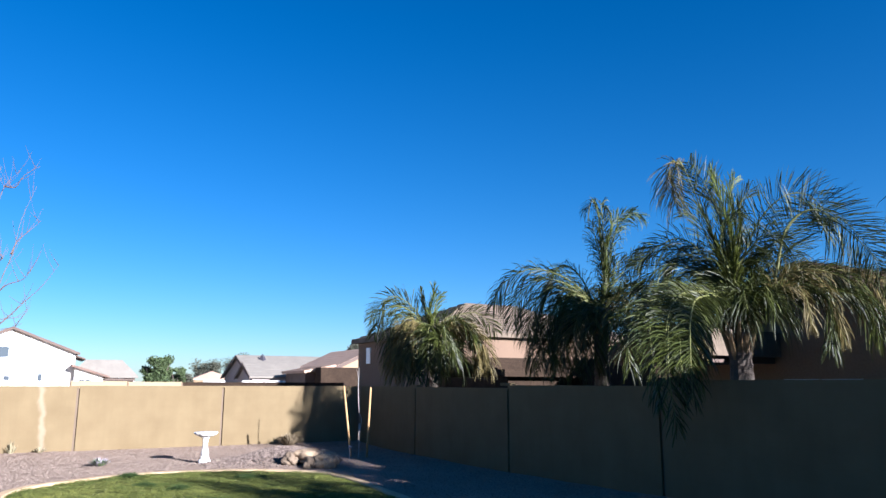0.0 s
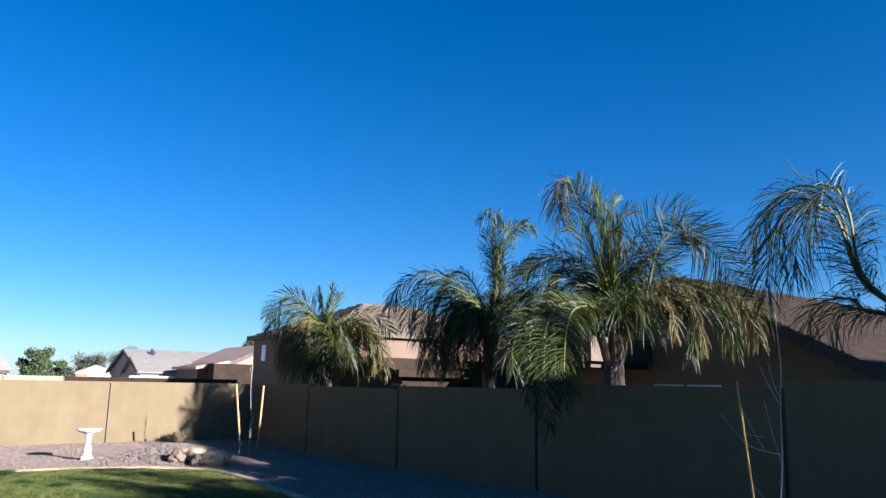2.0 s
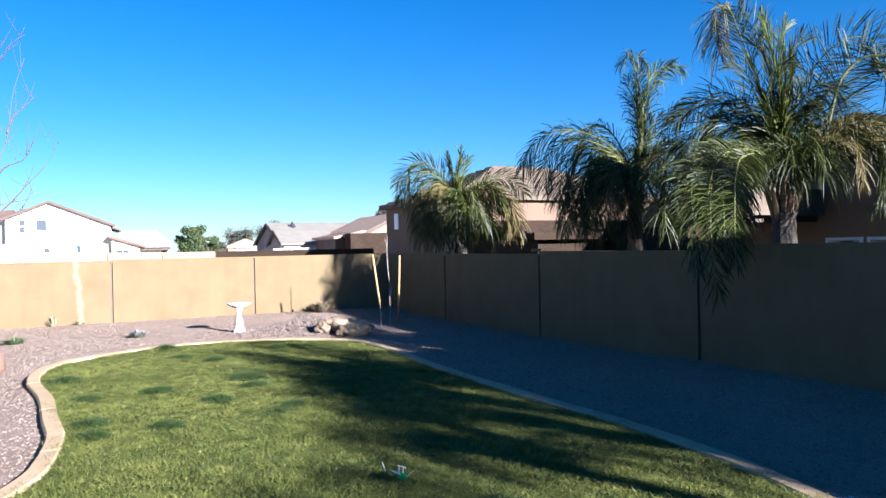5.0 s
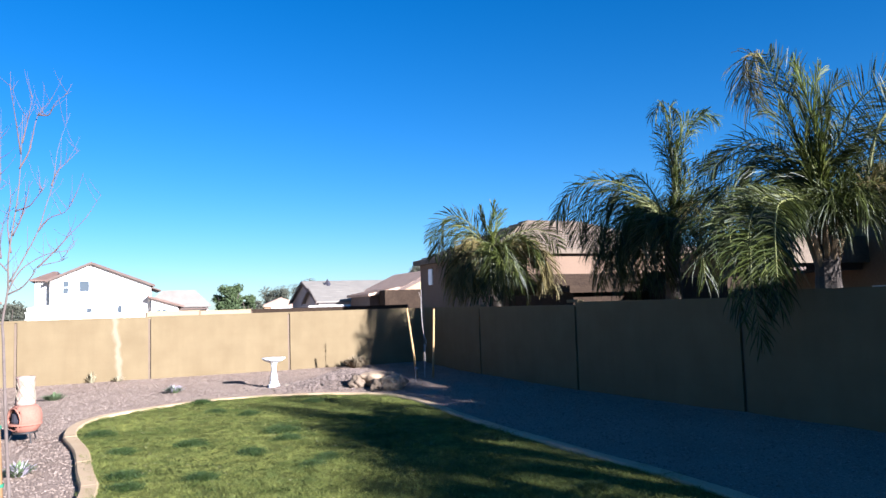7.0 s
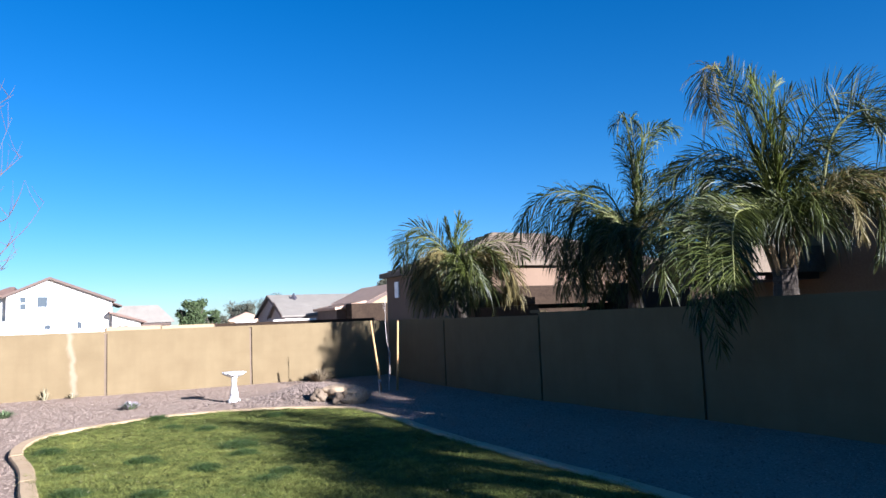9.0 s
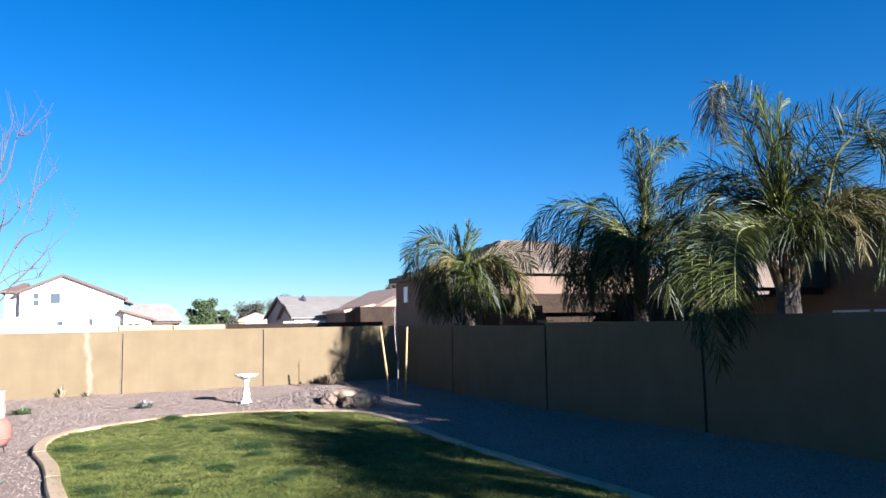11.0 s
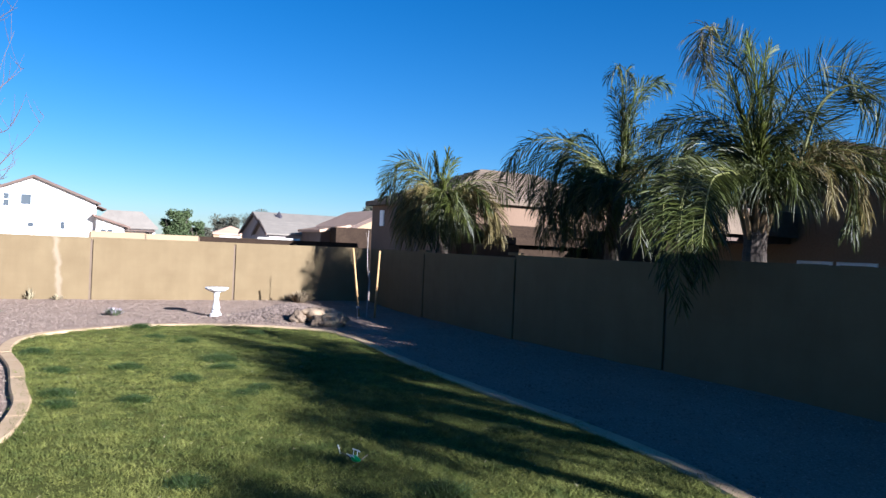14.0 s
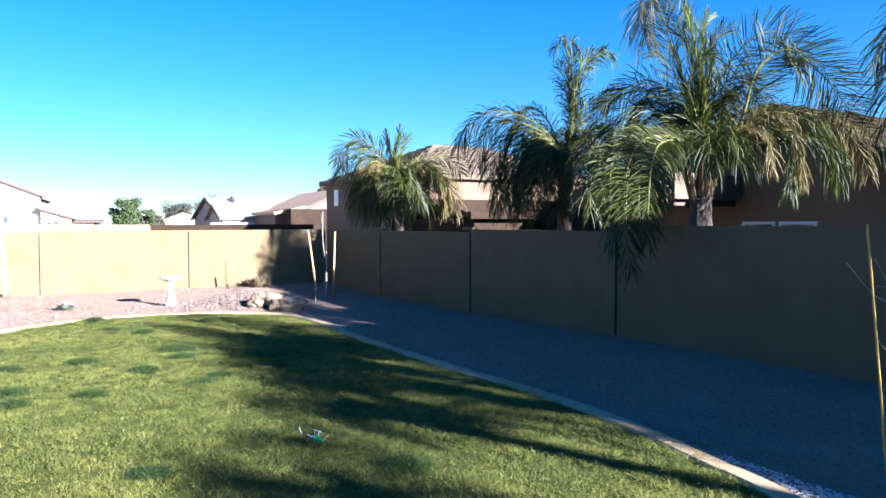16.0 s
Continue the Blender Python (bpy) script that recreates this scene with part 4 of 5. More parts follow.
# unseen palms added farther along the wall, whose shade falls on the lawn
for x, y, high, big, fill, seed in SHADE_PALMS:
    palm_far = palm((x, y, 0), high, 0.13, "unseen tall queen palm added along the wall to shade the lawn", seed, leaf=0.8 * big ** 0.5, wide=1.5)
    for side in (-big, big):
        grow(palm_far, [(0, 0, 0), (side * 0.9, 1.2 * big, 0), (side * 1.8, 1.2 * big, 0.1), (side * 2.4, 0.4 * big, 0.2)], 40, 40, 0.8, 0)
        grow(palm_far, [(0, 0, 0), (side * 0.5, 1.5 * big, 0.1), (side * 1.1, 2.0 * big, 0), (side * 1.8, 1.6 * big, -0.1)], 50, 40, 0.6, 0)
    crown_fill(palm_far, fill, -0.1, 0.7, 0, 360, 1.6 * big)


# ---- houses ----
def window(parent, x0, x1, z0, z1, y=0.0, sill=True):
    # on a wall in the local plane y, facing -y
    wf = bmesh.new()
    t = 0.07
    box(wf, (x0 - t, y - 0.05, z0 - t), (x1 + t, y + 0.02, z0))
    box(wf, (x0 - t, y - 0.05, z1), (x1 + t, y + 0.02, z1 + t))
    box(wf, (x0 - t, y - 0.05, z0), (x0, y + 0.02, z1))
    box(wf, (x1, y - 0.05, z0), (x1 + t, y + 0.02, z1))
    w = part("window", wf, FRAME, parent, "white-framed window")
    part("pane", boxed((x0, y - 0.02, z0), (x1, y - 0.006, z1)), GLASS, w)
    if (x1 - x0) > 0.9:
        xm = (x0 + x1) / 2
        part("mullion", boxed((xm - 0.025, y - 0.04, z0), (xm + 0.025, y - 0.021, z1)), FRAME, w)
    return w


def solid(profile, y0, y1):
    bm = bmesh.new()
    a = [bm.verts.new((x, y0, z)) for x, z in profile]
    b = [bm.verts.new((x, y1, z)) for x, z in profile]
    bm.faces.new(a)
    bm.faces.new(b[::-1])
    for i in range(len(profile)):
        j = (i + 1) % len(profile)
        bm.faces.new((a[j], a[i], b[i], b[j]))
    bmesh.ops.recalc_face_normals(bm, faces=bm.faces[:])
    return bm


def gable_house(name, label, m, width, depth, eave_l, eave_r, apex_x, apex_z, wall, roof, over=0.4, thick=0.18, group=""):
    # local x along the gable face, y away from it
    h = thing(name, label, "house", m, group)
    part("wall", solid([(0, -0.2), (width, -0.2), (width, eave_r), (apex_x, apex_z), (0, eave_l)], 0, depth), wall, h)
    for sgn, ex, ez in ((-1, 0, eave_l), (1, width, eave_r)):
        dx, dz = ex - apex_x, ez - apex_z
        k = 1 + over / abs(dx)
        x2, z2 = apex_x + dx * k, apex_z + dz * k
        rf = part("roof", solid([(apex_x, apex_z + 0.01), (x2, z2 + 0.01), (x2, z2 + thick), (apex_x, apex_z + thick)], -over, depth + over), roof, h)
        n = max(3, int(math.hypot(dx, dz) / 0.42))
        for i in range(n):
            t0, t1 = i / n, (i + 1) / n
            q = lambda t, up: (apex_x + (x2 - apex_x) * t, apex_z + thick + (z2 - apex_z) * t + up)
            part("roof_course", solid([q(t0, 0.003), q(t1, 0.003), q(t1, 0.02), q(t0, 0.008)], -over, depth + over), roof, rf)
        part("fascia", solid([(apex_x, apex_z - 0.12), (x2, z2 - 0.12), (x2, z2 + thick), (apex_x, apex_z + thick)], -over - 0.05, -over - 0.004), FASCIA, h)
    return h


def hip_house(name, label, m, width, depth, eave, ridge, wall, roof, over=0.45, courses=0):
    h = thing(name, label, "house", m)
    part("wall", boxed((0, 0, -0.2), (width, depth, eave)), wall, h)
    bm = bmesh.new()
    o, r = over, min(width, depth) / 2
    lo = [bm.verts.new(p) for p in ((-o, -o, eave), (width + o, -o, eave), (width + o, depth + o, eave), (-o, depth + o, eave))]
    up = [bm.verts.new((p.co.x, p.co.y, eave + 0.16)) for p in lo]
    if width >= depth:
        a, b = bm.verts.new((r, depth / 2, ridge)), bm.verts.new((width - r, depth / 2, ridge))
        faces = ((up[0], up[1], b, a), (up[1], up[2], b), (up[2], up[3], a, b), (up[3], up[0], a))
    else:
        a, b = bm.verts.new((width / 2, r, ridge)), bm.verts.new((width / 2, depth - r, ridge))
        faces = ((up[0], up[1], a), (up[1], up[2], b, a), (up[2], up[3], b), (up[3], up[0], a, b))
    for f in faces:
        bm.faces.new(f)
    bm.faces.new(lo[::-1])
    for i in range(4):
        j = (i + 1) % 4
        bm.faces.new((lo[i], lo[j], up[j], up[i]))
    low = [v.co.copy() for v in up]
    top = [a.co.copy(), b.co.copy(), b.co.copy(), a.co.copy()] if width >= depth else [a.co.copy(), a.co.copy(), b.co.copy(), b.co.copy()]
    rf = part("roof", bm, roof, h)
    for k in range(courses):
        # overlapping rows of tiles, proud at their lower edge
        t0, t1 = k / courses, (k + 0.97) / courses
        bm = bmesh.new()
        foot = [bm.verts.new(p.lerp(q, t0) + Vector((0, 0, 0.004))) for p, q in zip(low, top)]
        lip = [bm.verts.new(p.lerp(q, t0) + Vector((0, 0, 0.065))) for p, q in zip(low, top)]
        head = [bm.verts.new(p.lerp(q, t1) + Vector((0, 0, 0.012))) for p, q in zip(low, top)]
        for i in range(4):
            j = (i + 1) % 4
            bm.faces.new((foot[i], foot[j], lip[j], lip[i]))
            bm.faces.new((lip[i], lip[j], head[j], head[i]))
        part("roof_course", bm, roof, rf)
    return h


# white two-storey house far behind the back wall
WH = frame_at((-41.4, 62.4), (0.864, 0.504))
wh = gable_house("house", "white two-storey stucco house with a red-brown tile roof", WH, 8.5, 12.0, 5.15, 4.6, 3.35, 6.65, WHITE_WALL, ROOF_RED, over=0.35, thick=0.1)
for x0, x1, z0, z1 in ((1.05, 1.5, 3.85, 4.4), (1.05, 1.5, 4.45, 4.98), (2.4, 3.2, 4.05, 4.98), (0.35, 0.65, 2.0, 2.55), (0.72, 1.05, 2.0, 2.55), (2.75, 3.45, 2.05, 2.45), (5.6, 5.95, 2.0, 2.65)):
    window(wh, x0, x1, z0, z1)
for x in (4.85, 5.34, 5.83):
    part("vent", boxed((x, -0.06, 4.86), (x + 0.26, -0.01, 4.96), 0.01), CAP, wh, "small grey wall vent")
part("vent", boxed((3.25, -0.06, 6.0), (3.45, -0.01, 6.1), 0.01), CAP, wh, "small grey wall vent")
# the hipped part at its side, the low wing before it and the lean-to
part("wall", boxed((-1.25, 1.0, -0.2), (-0.01, 9.0, 5.1)), WHITE_WALL, wh)
bm = bmesh.new()
low = [bm.verts.new(p) for p in ((-1.65, 0.55, 5.06), (0.5, 0.55, 5.06), (0.5, 9.4, 5.06), (-1.65, 9.4, 5.06))]
lip = [bm.verts.new(v.co + Vector((0, 0, 0.14))) for v in low]
peak = [bm.verts.new((0.1, 2.6, 6.05)), bm.verts.new((0.5, 2.6, 6.05)), bm.verts.new((0.5, 7.4, 6.05)), bm.verts.new((0.1, 7.4, 6.05))]
bm.faces.new(low[::-1])
for i in range(4):
    j = (i + 1) % 4
    bm.faces.new((low[i], low[j], lip[j], lip[i]))
    bm.faces.new((lip[i], lip[j], peak[j], peak[i]))
bm.faces.new(peak)
part("roof", bm, ROOF_RED, wh, "hipped red-brown tile roof")
part("wall", solid([(-2.2, -0.2), (3.0, -0.2), (3.0, 3.3), (-2.2, 2.55)], -0.6, -0.01), WHITE_WALL, wh, "low white wing")
part("eave", solid([(8.45, 4.45), (9.6, 4.02), (9.6, 4.14), (8.45, 4.6)], 3.0, 9.0), FASCIA, wh)
part("wall", solid([(8.51, -0.2), (10.9, -0.2), (10.9, 2.45), (8.51, 3.25)], -0.8, 8), WHITE_WALL, wh)
part("roof", solid([(8.2, 3.3), (11.4, 2.3), (11.4, 2.48), (8.2, 3.5)], -1.2, 8.4), ROOF_RED, wh, "lean-to red-brown tile roof")
window(wh, 8.9, 9.9, 1.75, 2.15, y=-0.8)
WH2 = frame_at((-35.6, 69.2), (0.906, 0.423))
wh2 = hip_house("house", "low white stucco house with a pale grey tile roof", WH2, 5.6, 2.4, 2.35, 4.1, WHITE_WALL, ROOF_GREY, over=0.3)
part("awning", boxed((1.6, -0.9, 2.1), (5.6, -0.02, 2.25)), FASCIA, wh2)
window(wh2, 4.7, 5.1, 1.6, 2.05)
LH = frame_at((-47, 42), (0.75, 0.66))
hip_house("house", "cream house with a red tile roof far behind the wall", LH, 12.5, 9, 2.85, 3.6, WHITE_WALL, ROOF_RED)

# the row of houses beyond the corner
AWAY = Matrix(((BEHIND.x, -ALONG.x, 0, 0), (BEHIND.y, -ALONG.y, 0, 0), (0, 0, 1, 0), (0, 0, 0, 1)))
SIDE = Matrix(((-ALONG.x, BEHIND.x, 0, 0), (-ALONG.y, BEHIND.y, 0, 0), (0, 0, 1, 0), (0, 0, 0, 1)))
tan_house = gable_house("house", "cream house with a pinkish tile roof and a sunlit gable", Matrix.Translation(lot(-29.0, 9.9)) @ AWAY, 6.2, 9.0, 2.95, 2.95, 3.1, 4.4, TAN_WALL, ROOF_PINK, over=0.3, thick=0.14)
# Porch and patio walls painted dark to stand for shade under the gable.
part("porch_wall", boxed((-2.1, 0.3, -0.2), (-0.01, 5.0, 2.6)), FASCIA, tan_house)
part("patio_shade_block", boxed((-1.6, -1.6, -0.2), (6.4, -0.35, 2.98), 0.03), ROOF_AND_SHADE, tan_house, "block painted dark for the shaded patio under the gable")
porch = part("porch_roof", solid([(-2.35, 2.58), (0.05, 3.05), (0.05, 3.2), (-2.35, 2.73)], -0.2, 5.4), ROOF_PINK, tan_house, "low pinkish porch roof")
for i in range(6):
    x = -2.35 + i * 0.4
    z = 2.73 + 0.196 * (x + 2.35)
    part("roof_course", solid([(x, z + 0.003), (x + 0.4, z + 0.081), (x + 0.4, z + 0.095), (x, z + 0.05)], -0.2, 5.4), ROOF_PINK, porch)
grey_house = gable_house("house", "house with a pale grey tile roof and a dark gable end", Matrix.Translation(lot(-36.2, 5.75)) @ SIDE, 10.0, 11.0, 2.4, 2.4, 5.0, 4.1, GREY_WALL, ROOF_GREY, over=0.25, thick=0.12)
part("dormer", lathe([(0.42, 0.0), (0.02, 0.6)], 4), SOOT, grey_house, "small dark gable vent on the roof").location = (3.9, 1.75, 3.72)
gable_house("house", "lower grey-roofed wing with a dark gable end", Matrix.Translation(lot(-35.2, 5.5)) @ SIDE, 4.6, 4.0, 2.35, 2.35, 2.4, 3.4, GREY_WALL, ROOF_GREY, over=0.25, thick=0.12)
hip_house("house", "low tan house with a pale tan roof in the distance", frame_at((-31.0, 90.0), (0.92, 0.39)), 4.6, 7, 2.2, 3.4, TAN_WALL, ROOF_PINK, over=0.3)

# unseen house added behind the lawn, closing the plot and cutting skylight
OWN = Matrix.Translation(lot(26.5, -26.0)) @ Matrix(((BEHIND.x, ALONG.x, 0, 0), (BEHIND.y, ALONG.y, 0, 0), (0, 0, 1, 0), (0, 0, 0, 1)))
hip_house("house", "unseen tan stucco house added behind the lawn to cut skylight", OWN, 22.8, 11.0, 2.6, 4.9, TAN_WALL, ROOF_BROWN)

# neighbour's house behind the palms: side wall in shade, end wall in sun
H1 = Matrix.Translation(lot(-4.5, 5.0)) @ SIDE
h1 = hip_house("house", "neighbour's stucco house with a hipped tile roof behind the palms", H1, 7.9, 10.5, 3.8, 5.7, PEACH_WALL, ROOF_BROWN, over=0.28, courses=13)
wf = boxed((6.3, -0.06, 2.8), (6.75, -0.01, 3.55))
part("window", wf, FRAME, h1, "narrow white window")
# Patio front painted dark as shade; the second block fills a bright gap.
part("patio_shade_block", boxed((-4.6, 0.6, -0.2), (-0.01, 7.0, 2.1)), ROOF_AND_SHADE, h1)
part("patio_shade_block", boxed((-8.6, 3.6, -0.2), (-4.62, 9.0, 2.75)), ROOF_AND_SHADE, h1, "added dark block closing the bright gap behind the patio")
pr = part("patio_roof", solid([(-5.0, 2.1), (0.0, 2.75), (0.0, 2.93), (-5.0, 2.28)], 0.2, 7.4), ROOF_AND_SHADE, h1, "low tiled patio roof")
for i in range(11):
    x = -5.0 + i * 0.45
    z = 2.28 + 0.13 * (x + 5.0)
    part("roof_course", solid([(x, z + 0.002), (x + 0.45, z + 0.06), (x + 0.45, z + 0.07), (x, z + 0.07)], 0.2, 7.4), ROOF_AND_SHADE, pr)

HR = Matrix.Translation(lot(6.8, 7.0)) @ Matrix(((ALONG.x, BEHIND.x, 0, 0), (ALONG.y, BEHIND.y, 0, 0), (0, 0, 1, 0), (0, 0, 0, 1)))
hr = gable_house("house", "brown stucco house with a dark gable roof behind the wall", HR, 9.3, 11, 2.75, 2.0, 4.3, 4.5, BROWN_WALL, ROOF_AND_SHADE, over=0.45)
for x0, x1 in ((3.3, 4.05), (4.3, 5.1)):
    window(hr, x0, x1, 1.2, 1.9, y=0.0)
part("fascia", boxed((-0.4, -2.2, 2.35), (3.0, -0.01, 2.5)), FASCIA, hr, "brown porch beam")
part("porch_roof", solid([(-0.6, 2.5), (3.2, 2.5), (3.2, 3.1), (1.2, 3.35), (-0.6, 2.7)], -2.4, -0.02), ROOF_BROWN, hr)

# Out of view; added so that its eave shades the gravel strip.
NR = Matrix.Translation(lot(28.8, 4.5)) @ Matrix(((ALONG.x, BEHIND.x, 0, 0), (ALONG.y, BEHIND.y, 0, 0), (0, 0, 1, 0), (0, 0, 0, 1)))
nr = hip_house("house", "unseen two-storey house added to shade the gravel by the wall", NR, 17.0, 10.0, 7.2, 8.6, BROWN_WALL, ROOF_AND_SHADE)

# garden walls of the plots beyond
garden_wall("wall_far_1", "pale sunlit garden wall of the plot beyond", (-18.6, 36.0), (0.93, 0.37), [0, 2.6, 5.2], [1.93, 1.9], material=TAN_WALL)
# Far wall stands in sun; its shade is painted as a dark colour.
garden_wall("wall_far_2", "garden wall of the plot beyond, painted dark as in shade", (-13.9, 38.0), (0.97, 0.24), [0, 8.5], [1.9], material=ROOF_AND_SHADE)
for x, y in ((-12.5, 39.2), (-10.6, 39.8), (-9.4, 40.0)):
    b = part("patio_chest", boxed((-0.5, -0.3, -0.06), (0.5, 0.3, 2.0), 0.03), WHITE_WALL)
    b.location = (x, y, 0)
    tagged(b, "pale boxy garden store seen over the far wall", "garden store", "stores beyond the wall")


# ---- distant trees ----
def tree(loc, height, width, label, leaf, seed, count=1500, size=0.22, trunk_to=0.45):
    root = thing("tree", label, "tree", Matrix.Translation(loc))
    rg = random.Random(seed)
    bm = tube(bmesh.new(), [(0, 0, -0.1), (0.05, 0, height * 0.2), (0, 0.08, height * trunk_to), (0.1, 0, height * 0.75)], [0.16, 0.13, 0.1, 0.03], 8)
    for k in range(6):
        a = k * 1.05 + rg.random()
        o = Vector((math.cos(a), math.sin(a), 0)) * width * 0.36
        tube(bm, [(0, 0, height * 0.3), o * 0.5 + Vector((0, 0, height * 0.5)), o + Vector((0, 0, height * rg.uniform(0.6, 0.85)))], [0.07, 0.05, 0.02], 5)
    part("trunk", bm, BARK, root)
    lumps = []
    for k in range(38):
        a, rr = rg.uniform(0, 6.28), math.sqrt(rg.random()) * width * 0.36
        lumps.append((Vector((rr * math.cos(a), rr * math.sin(a), height * rg.uniform(0.36, 0.9))), width * rg.uniform(0.09, 0.19)))
    verts, faces = [], []
    for k in range(count):
        c, r = lumps[k % len(lumps)]
        d = Vector((rg.gauss(0, 1), rg.gauss(0, 1), rg.gauss(0, 0.8))).normalized() * r * (0.2 + 0.95 * rg.random())
        p = c + d
        a = Vector((rg.gauss(0, 1), rg.gauss(0, 1), rg.gauss(0, 1))).normalized()
        b = a.orthogonal().normalized()
        s = size * rg.uniform(0.5, 1.3)
        i = len(verts)
        verts += [p + a * s, p + b * s * 0.55, p - a * s, p - b * s * 0.55]
        faces.append((i, i + 1, i + 2, i + 3))
    me = bpy.data.meshes.new("crown")
    me.from_pydata([tuple(q) for q in verts], [], faces)
    me.materials.append(leaf)
    ob = new("crown", me)
    ob.parent = root
    return root


tree((-25.8, 65.0, 0), 4.4, 3.0, "dense dark green tree between far houses", LEAF, 1, 9000, 0.11)
tree((-24.4, 66.5, 0), 3.4, 1.8, "small yellow-green tree beside a dark one", LEAF, 4, 2500, 0.1)
tree((-34.0, 104.5, 0), 5.2, 5.0, "rounded grey-brown leafless tree far off", LEAF_DRY, 2, 6500, 0.12)
tree((-30.4, 107.6, 0), 6.4, 5.6, "pale feathery grey-brown tree behind the grey roofs", LEAF_DRY, 3, 6500, 0.12)
tree((-30.8, 84.5, 0), 3.0, 3.2, "low hazy olive shrub between far houses", LEAF_DRY, 8, 2500, 0.14)
tree((-38.9, 48.4, 0), 3.3, 3.2, "low olive-brown desert tree beyond the wall", LEAF_DRY, 5, 4200, 0.11)
tree((-36.6, 50.6, 0), 3.0, 2.3, "low olive-brown desert tree beyond the wall", LEAF_DRY, 6, 3000, 0.11)
tree((-7.4, 61.5, 0), 5.7, 2.6, "grey-green tree top behind the pink roof", LEAF_DRY, 7, 1600, 0.16)
# This one is out of sight, added only to shade a gravel patch.
tree((12.0, 5.3, 0), 6.3, 3.0, "unseen leafy green tree added to shade the gravel", LEAF, 12, 9000, 0.2)
post = part("street_lamp", tube(tube(bmesh.new(), [(0, 0, -0.06), (0, 0, 5.6)], [0.08, 0.05], 8), [(0, 0, 5.6), (-0.9, 0, 5.65)], 0.05, 6), IRON)
tagged(post, "slim dark street lamp post beyond the wall", "street lamp")
post.location = (-37.8, 46.6, 0)


# ---- young bare tree with stakes ----
def branch(bm, pts, r0, r1):
    # pts: sideways, up, towards; metres
    p = spline([Vector((x, -d, z)) for x, z, d in pts], 5)
    return tube(bm, p, [r0 + (r1 - r0) * (i / (len(p) - 1)) ** 0.7 for i in range(len(p))], 6)


tree_at = Matrix.Translation((-4.79, 6.66, 0)) @ Matrix.Rotation(-math.atan2(-4.79, 6.66), 4, "Z")
bare = thing("young_tree", "young leafless tree with pale bark tied to wooden stakes", "tree", tree_at)
part("trunk", branch(bmesh.new(), [(0.09, -0.1, 0), (0.04, 0.85, 0), (0.01, 1.62, 0), (0, 1.8, 0), (0.04, 2.11, 0), (0.04, 2.39, 0), (0.07, 2.67, 0), (0.11, 3, 0), (0.13, 3.34, 0), (0.14, 3.79, 0)], 0.02, 0.003), BARK, bare, smooth=True)
rgb = random.Random(77)


def limb(pts, r=0.0095):
    b = part("branch", branch(bmesh.new(), pts, r, 0.0016), BARK if pts[0][1] < 2.3 else TWIG, bare, smooth=True)
    for k in range(7):
        i = rgb.randrange(len(pts) - 1)
        t = rgb.uniform(0.3, 1)
        p = [pts[i][j] + (pts[i + 1][j] - pts[i][j]) * t for j in range(3)]
        sx, sy, ln = rgb.uniform(-0.14, 0.14), rgb.uniform(-0.14, 0.14), rgb.uniform(0.08, 0.32)
        part("twig", branch(bmesh.new(), [tuple(p), (p[0] + sx * 0.6, p[1] + ln * 0.5, p[2] + sy * 0.6), (p[0] + sx, p[1] + ln, p[2] + sy)], 0.003, 0.001), TWIG, b)


limb([(0.04, 2.06, 0), (0.15, 2.12, 0.05), (0.23, 2.22, 0.1), (0.28, 2.31, 0.15), (0.46, 2.36, 0.2), (0.53, 2.4, 0.25)])
limb([(0.04, 2.09, 0), (0.1, 2.22, -0.04), (0.18, 2.33, -0.08), (0.36, 2.45, -0.12), (0.54, 2.49, -0.16), (0.61, 2.55, -0.2)])
limb([(0.28, 2.31, 0), (0.44, 2.49, 0.03), (0.55, 2.63, 0.05), (0.69, 2.8, 0.08), (0.82, 3.03, 0.1)])
limb([(0.05, 2.17, 0), (0.16, 2.39, 0.02), (0.28, 2.66, 0.05), (0.34, 2.89, 0.07), (0.4, 3.12, 0.1), (0.44, 3.46, 0.12), (0.54, 3.81, 0.15)])
limb([(0.28, 2.66, 0), (0.37, 2.78, 0.07), (0.5, 2.84, 0.13), (0.56, 2.92, 0.2)])
limb([(0.39, 3.11, 0), (0.44, 3.26, -0.07), (0.53, 3.38, -0.13), (0.65, 3.53, -0.2)])
limb([(0.09, 2.85, 0), (0.2, 2.89, 0.07), (0.25, 2.95, 0.13), (0.31, 3.03, 0.2)])
limb([(0.12, 3.26, 0), (0.2, 3.45, -0.04), (0.25, 3.74, -0.07), (0.29, 3.86, -0.11), (0.4, 4.03, -0.15)])
limb([(0.27, 3.8, 0), (0.36, 3.8, 0.05), (0.42, 3.92, 0.1), (0.55, 4.03, 0.15)])
limb([(0.13, 3.4, 0), (0.08, 3.73, 0.1), (0.03, 4.02, 0.2)])
limb([(0.14, 3.51, 0), (0.19, 3.79, -0.1), (0.23, 4.06, -0.2)])
limb([(0.04, 2.27, 0), (-0.04, 2.37, 0.02), (-0.1, 2.45, 0.03), (-0.13, 2.53, 0.05), (-0.1, 2.89, 0.07), (-0.1, 3.17, 0.08), (-0.12, 3.53, 0.1)])
limb([(-0.04, 2.37, 0), (-0.11, 2.51, 0.06), (-0.2, 2.62, 0.12), (-0.29, 2.66, 0.19), (-0.33, 2.73, 0.25)])
limb([(-0.02, 2.4, 0), (-0.03, 2.61, -0.1), (0.01, 2.84, -0.2)])
limb([(-0.2, 2.62, 0), (-0.23, 2.89, 0.03), (-0.21, 3.11, 0.07), (-0.22, 3.33, 0.1)])
limb([(-0.1, 2.89, 0), (-0.04, 3.11, -0.05), (-0.04, 3.39, -0.1), (-0.04, 3.64, -0.15)])
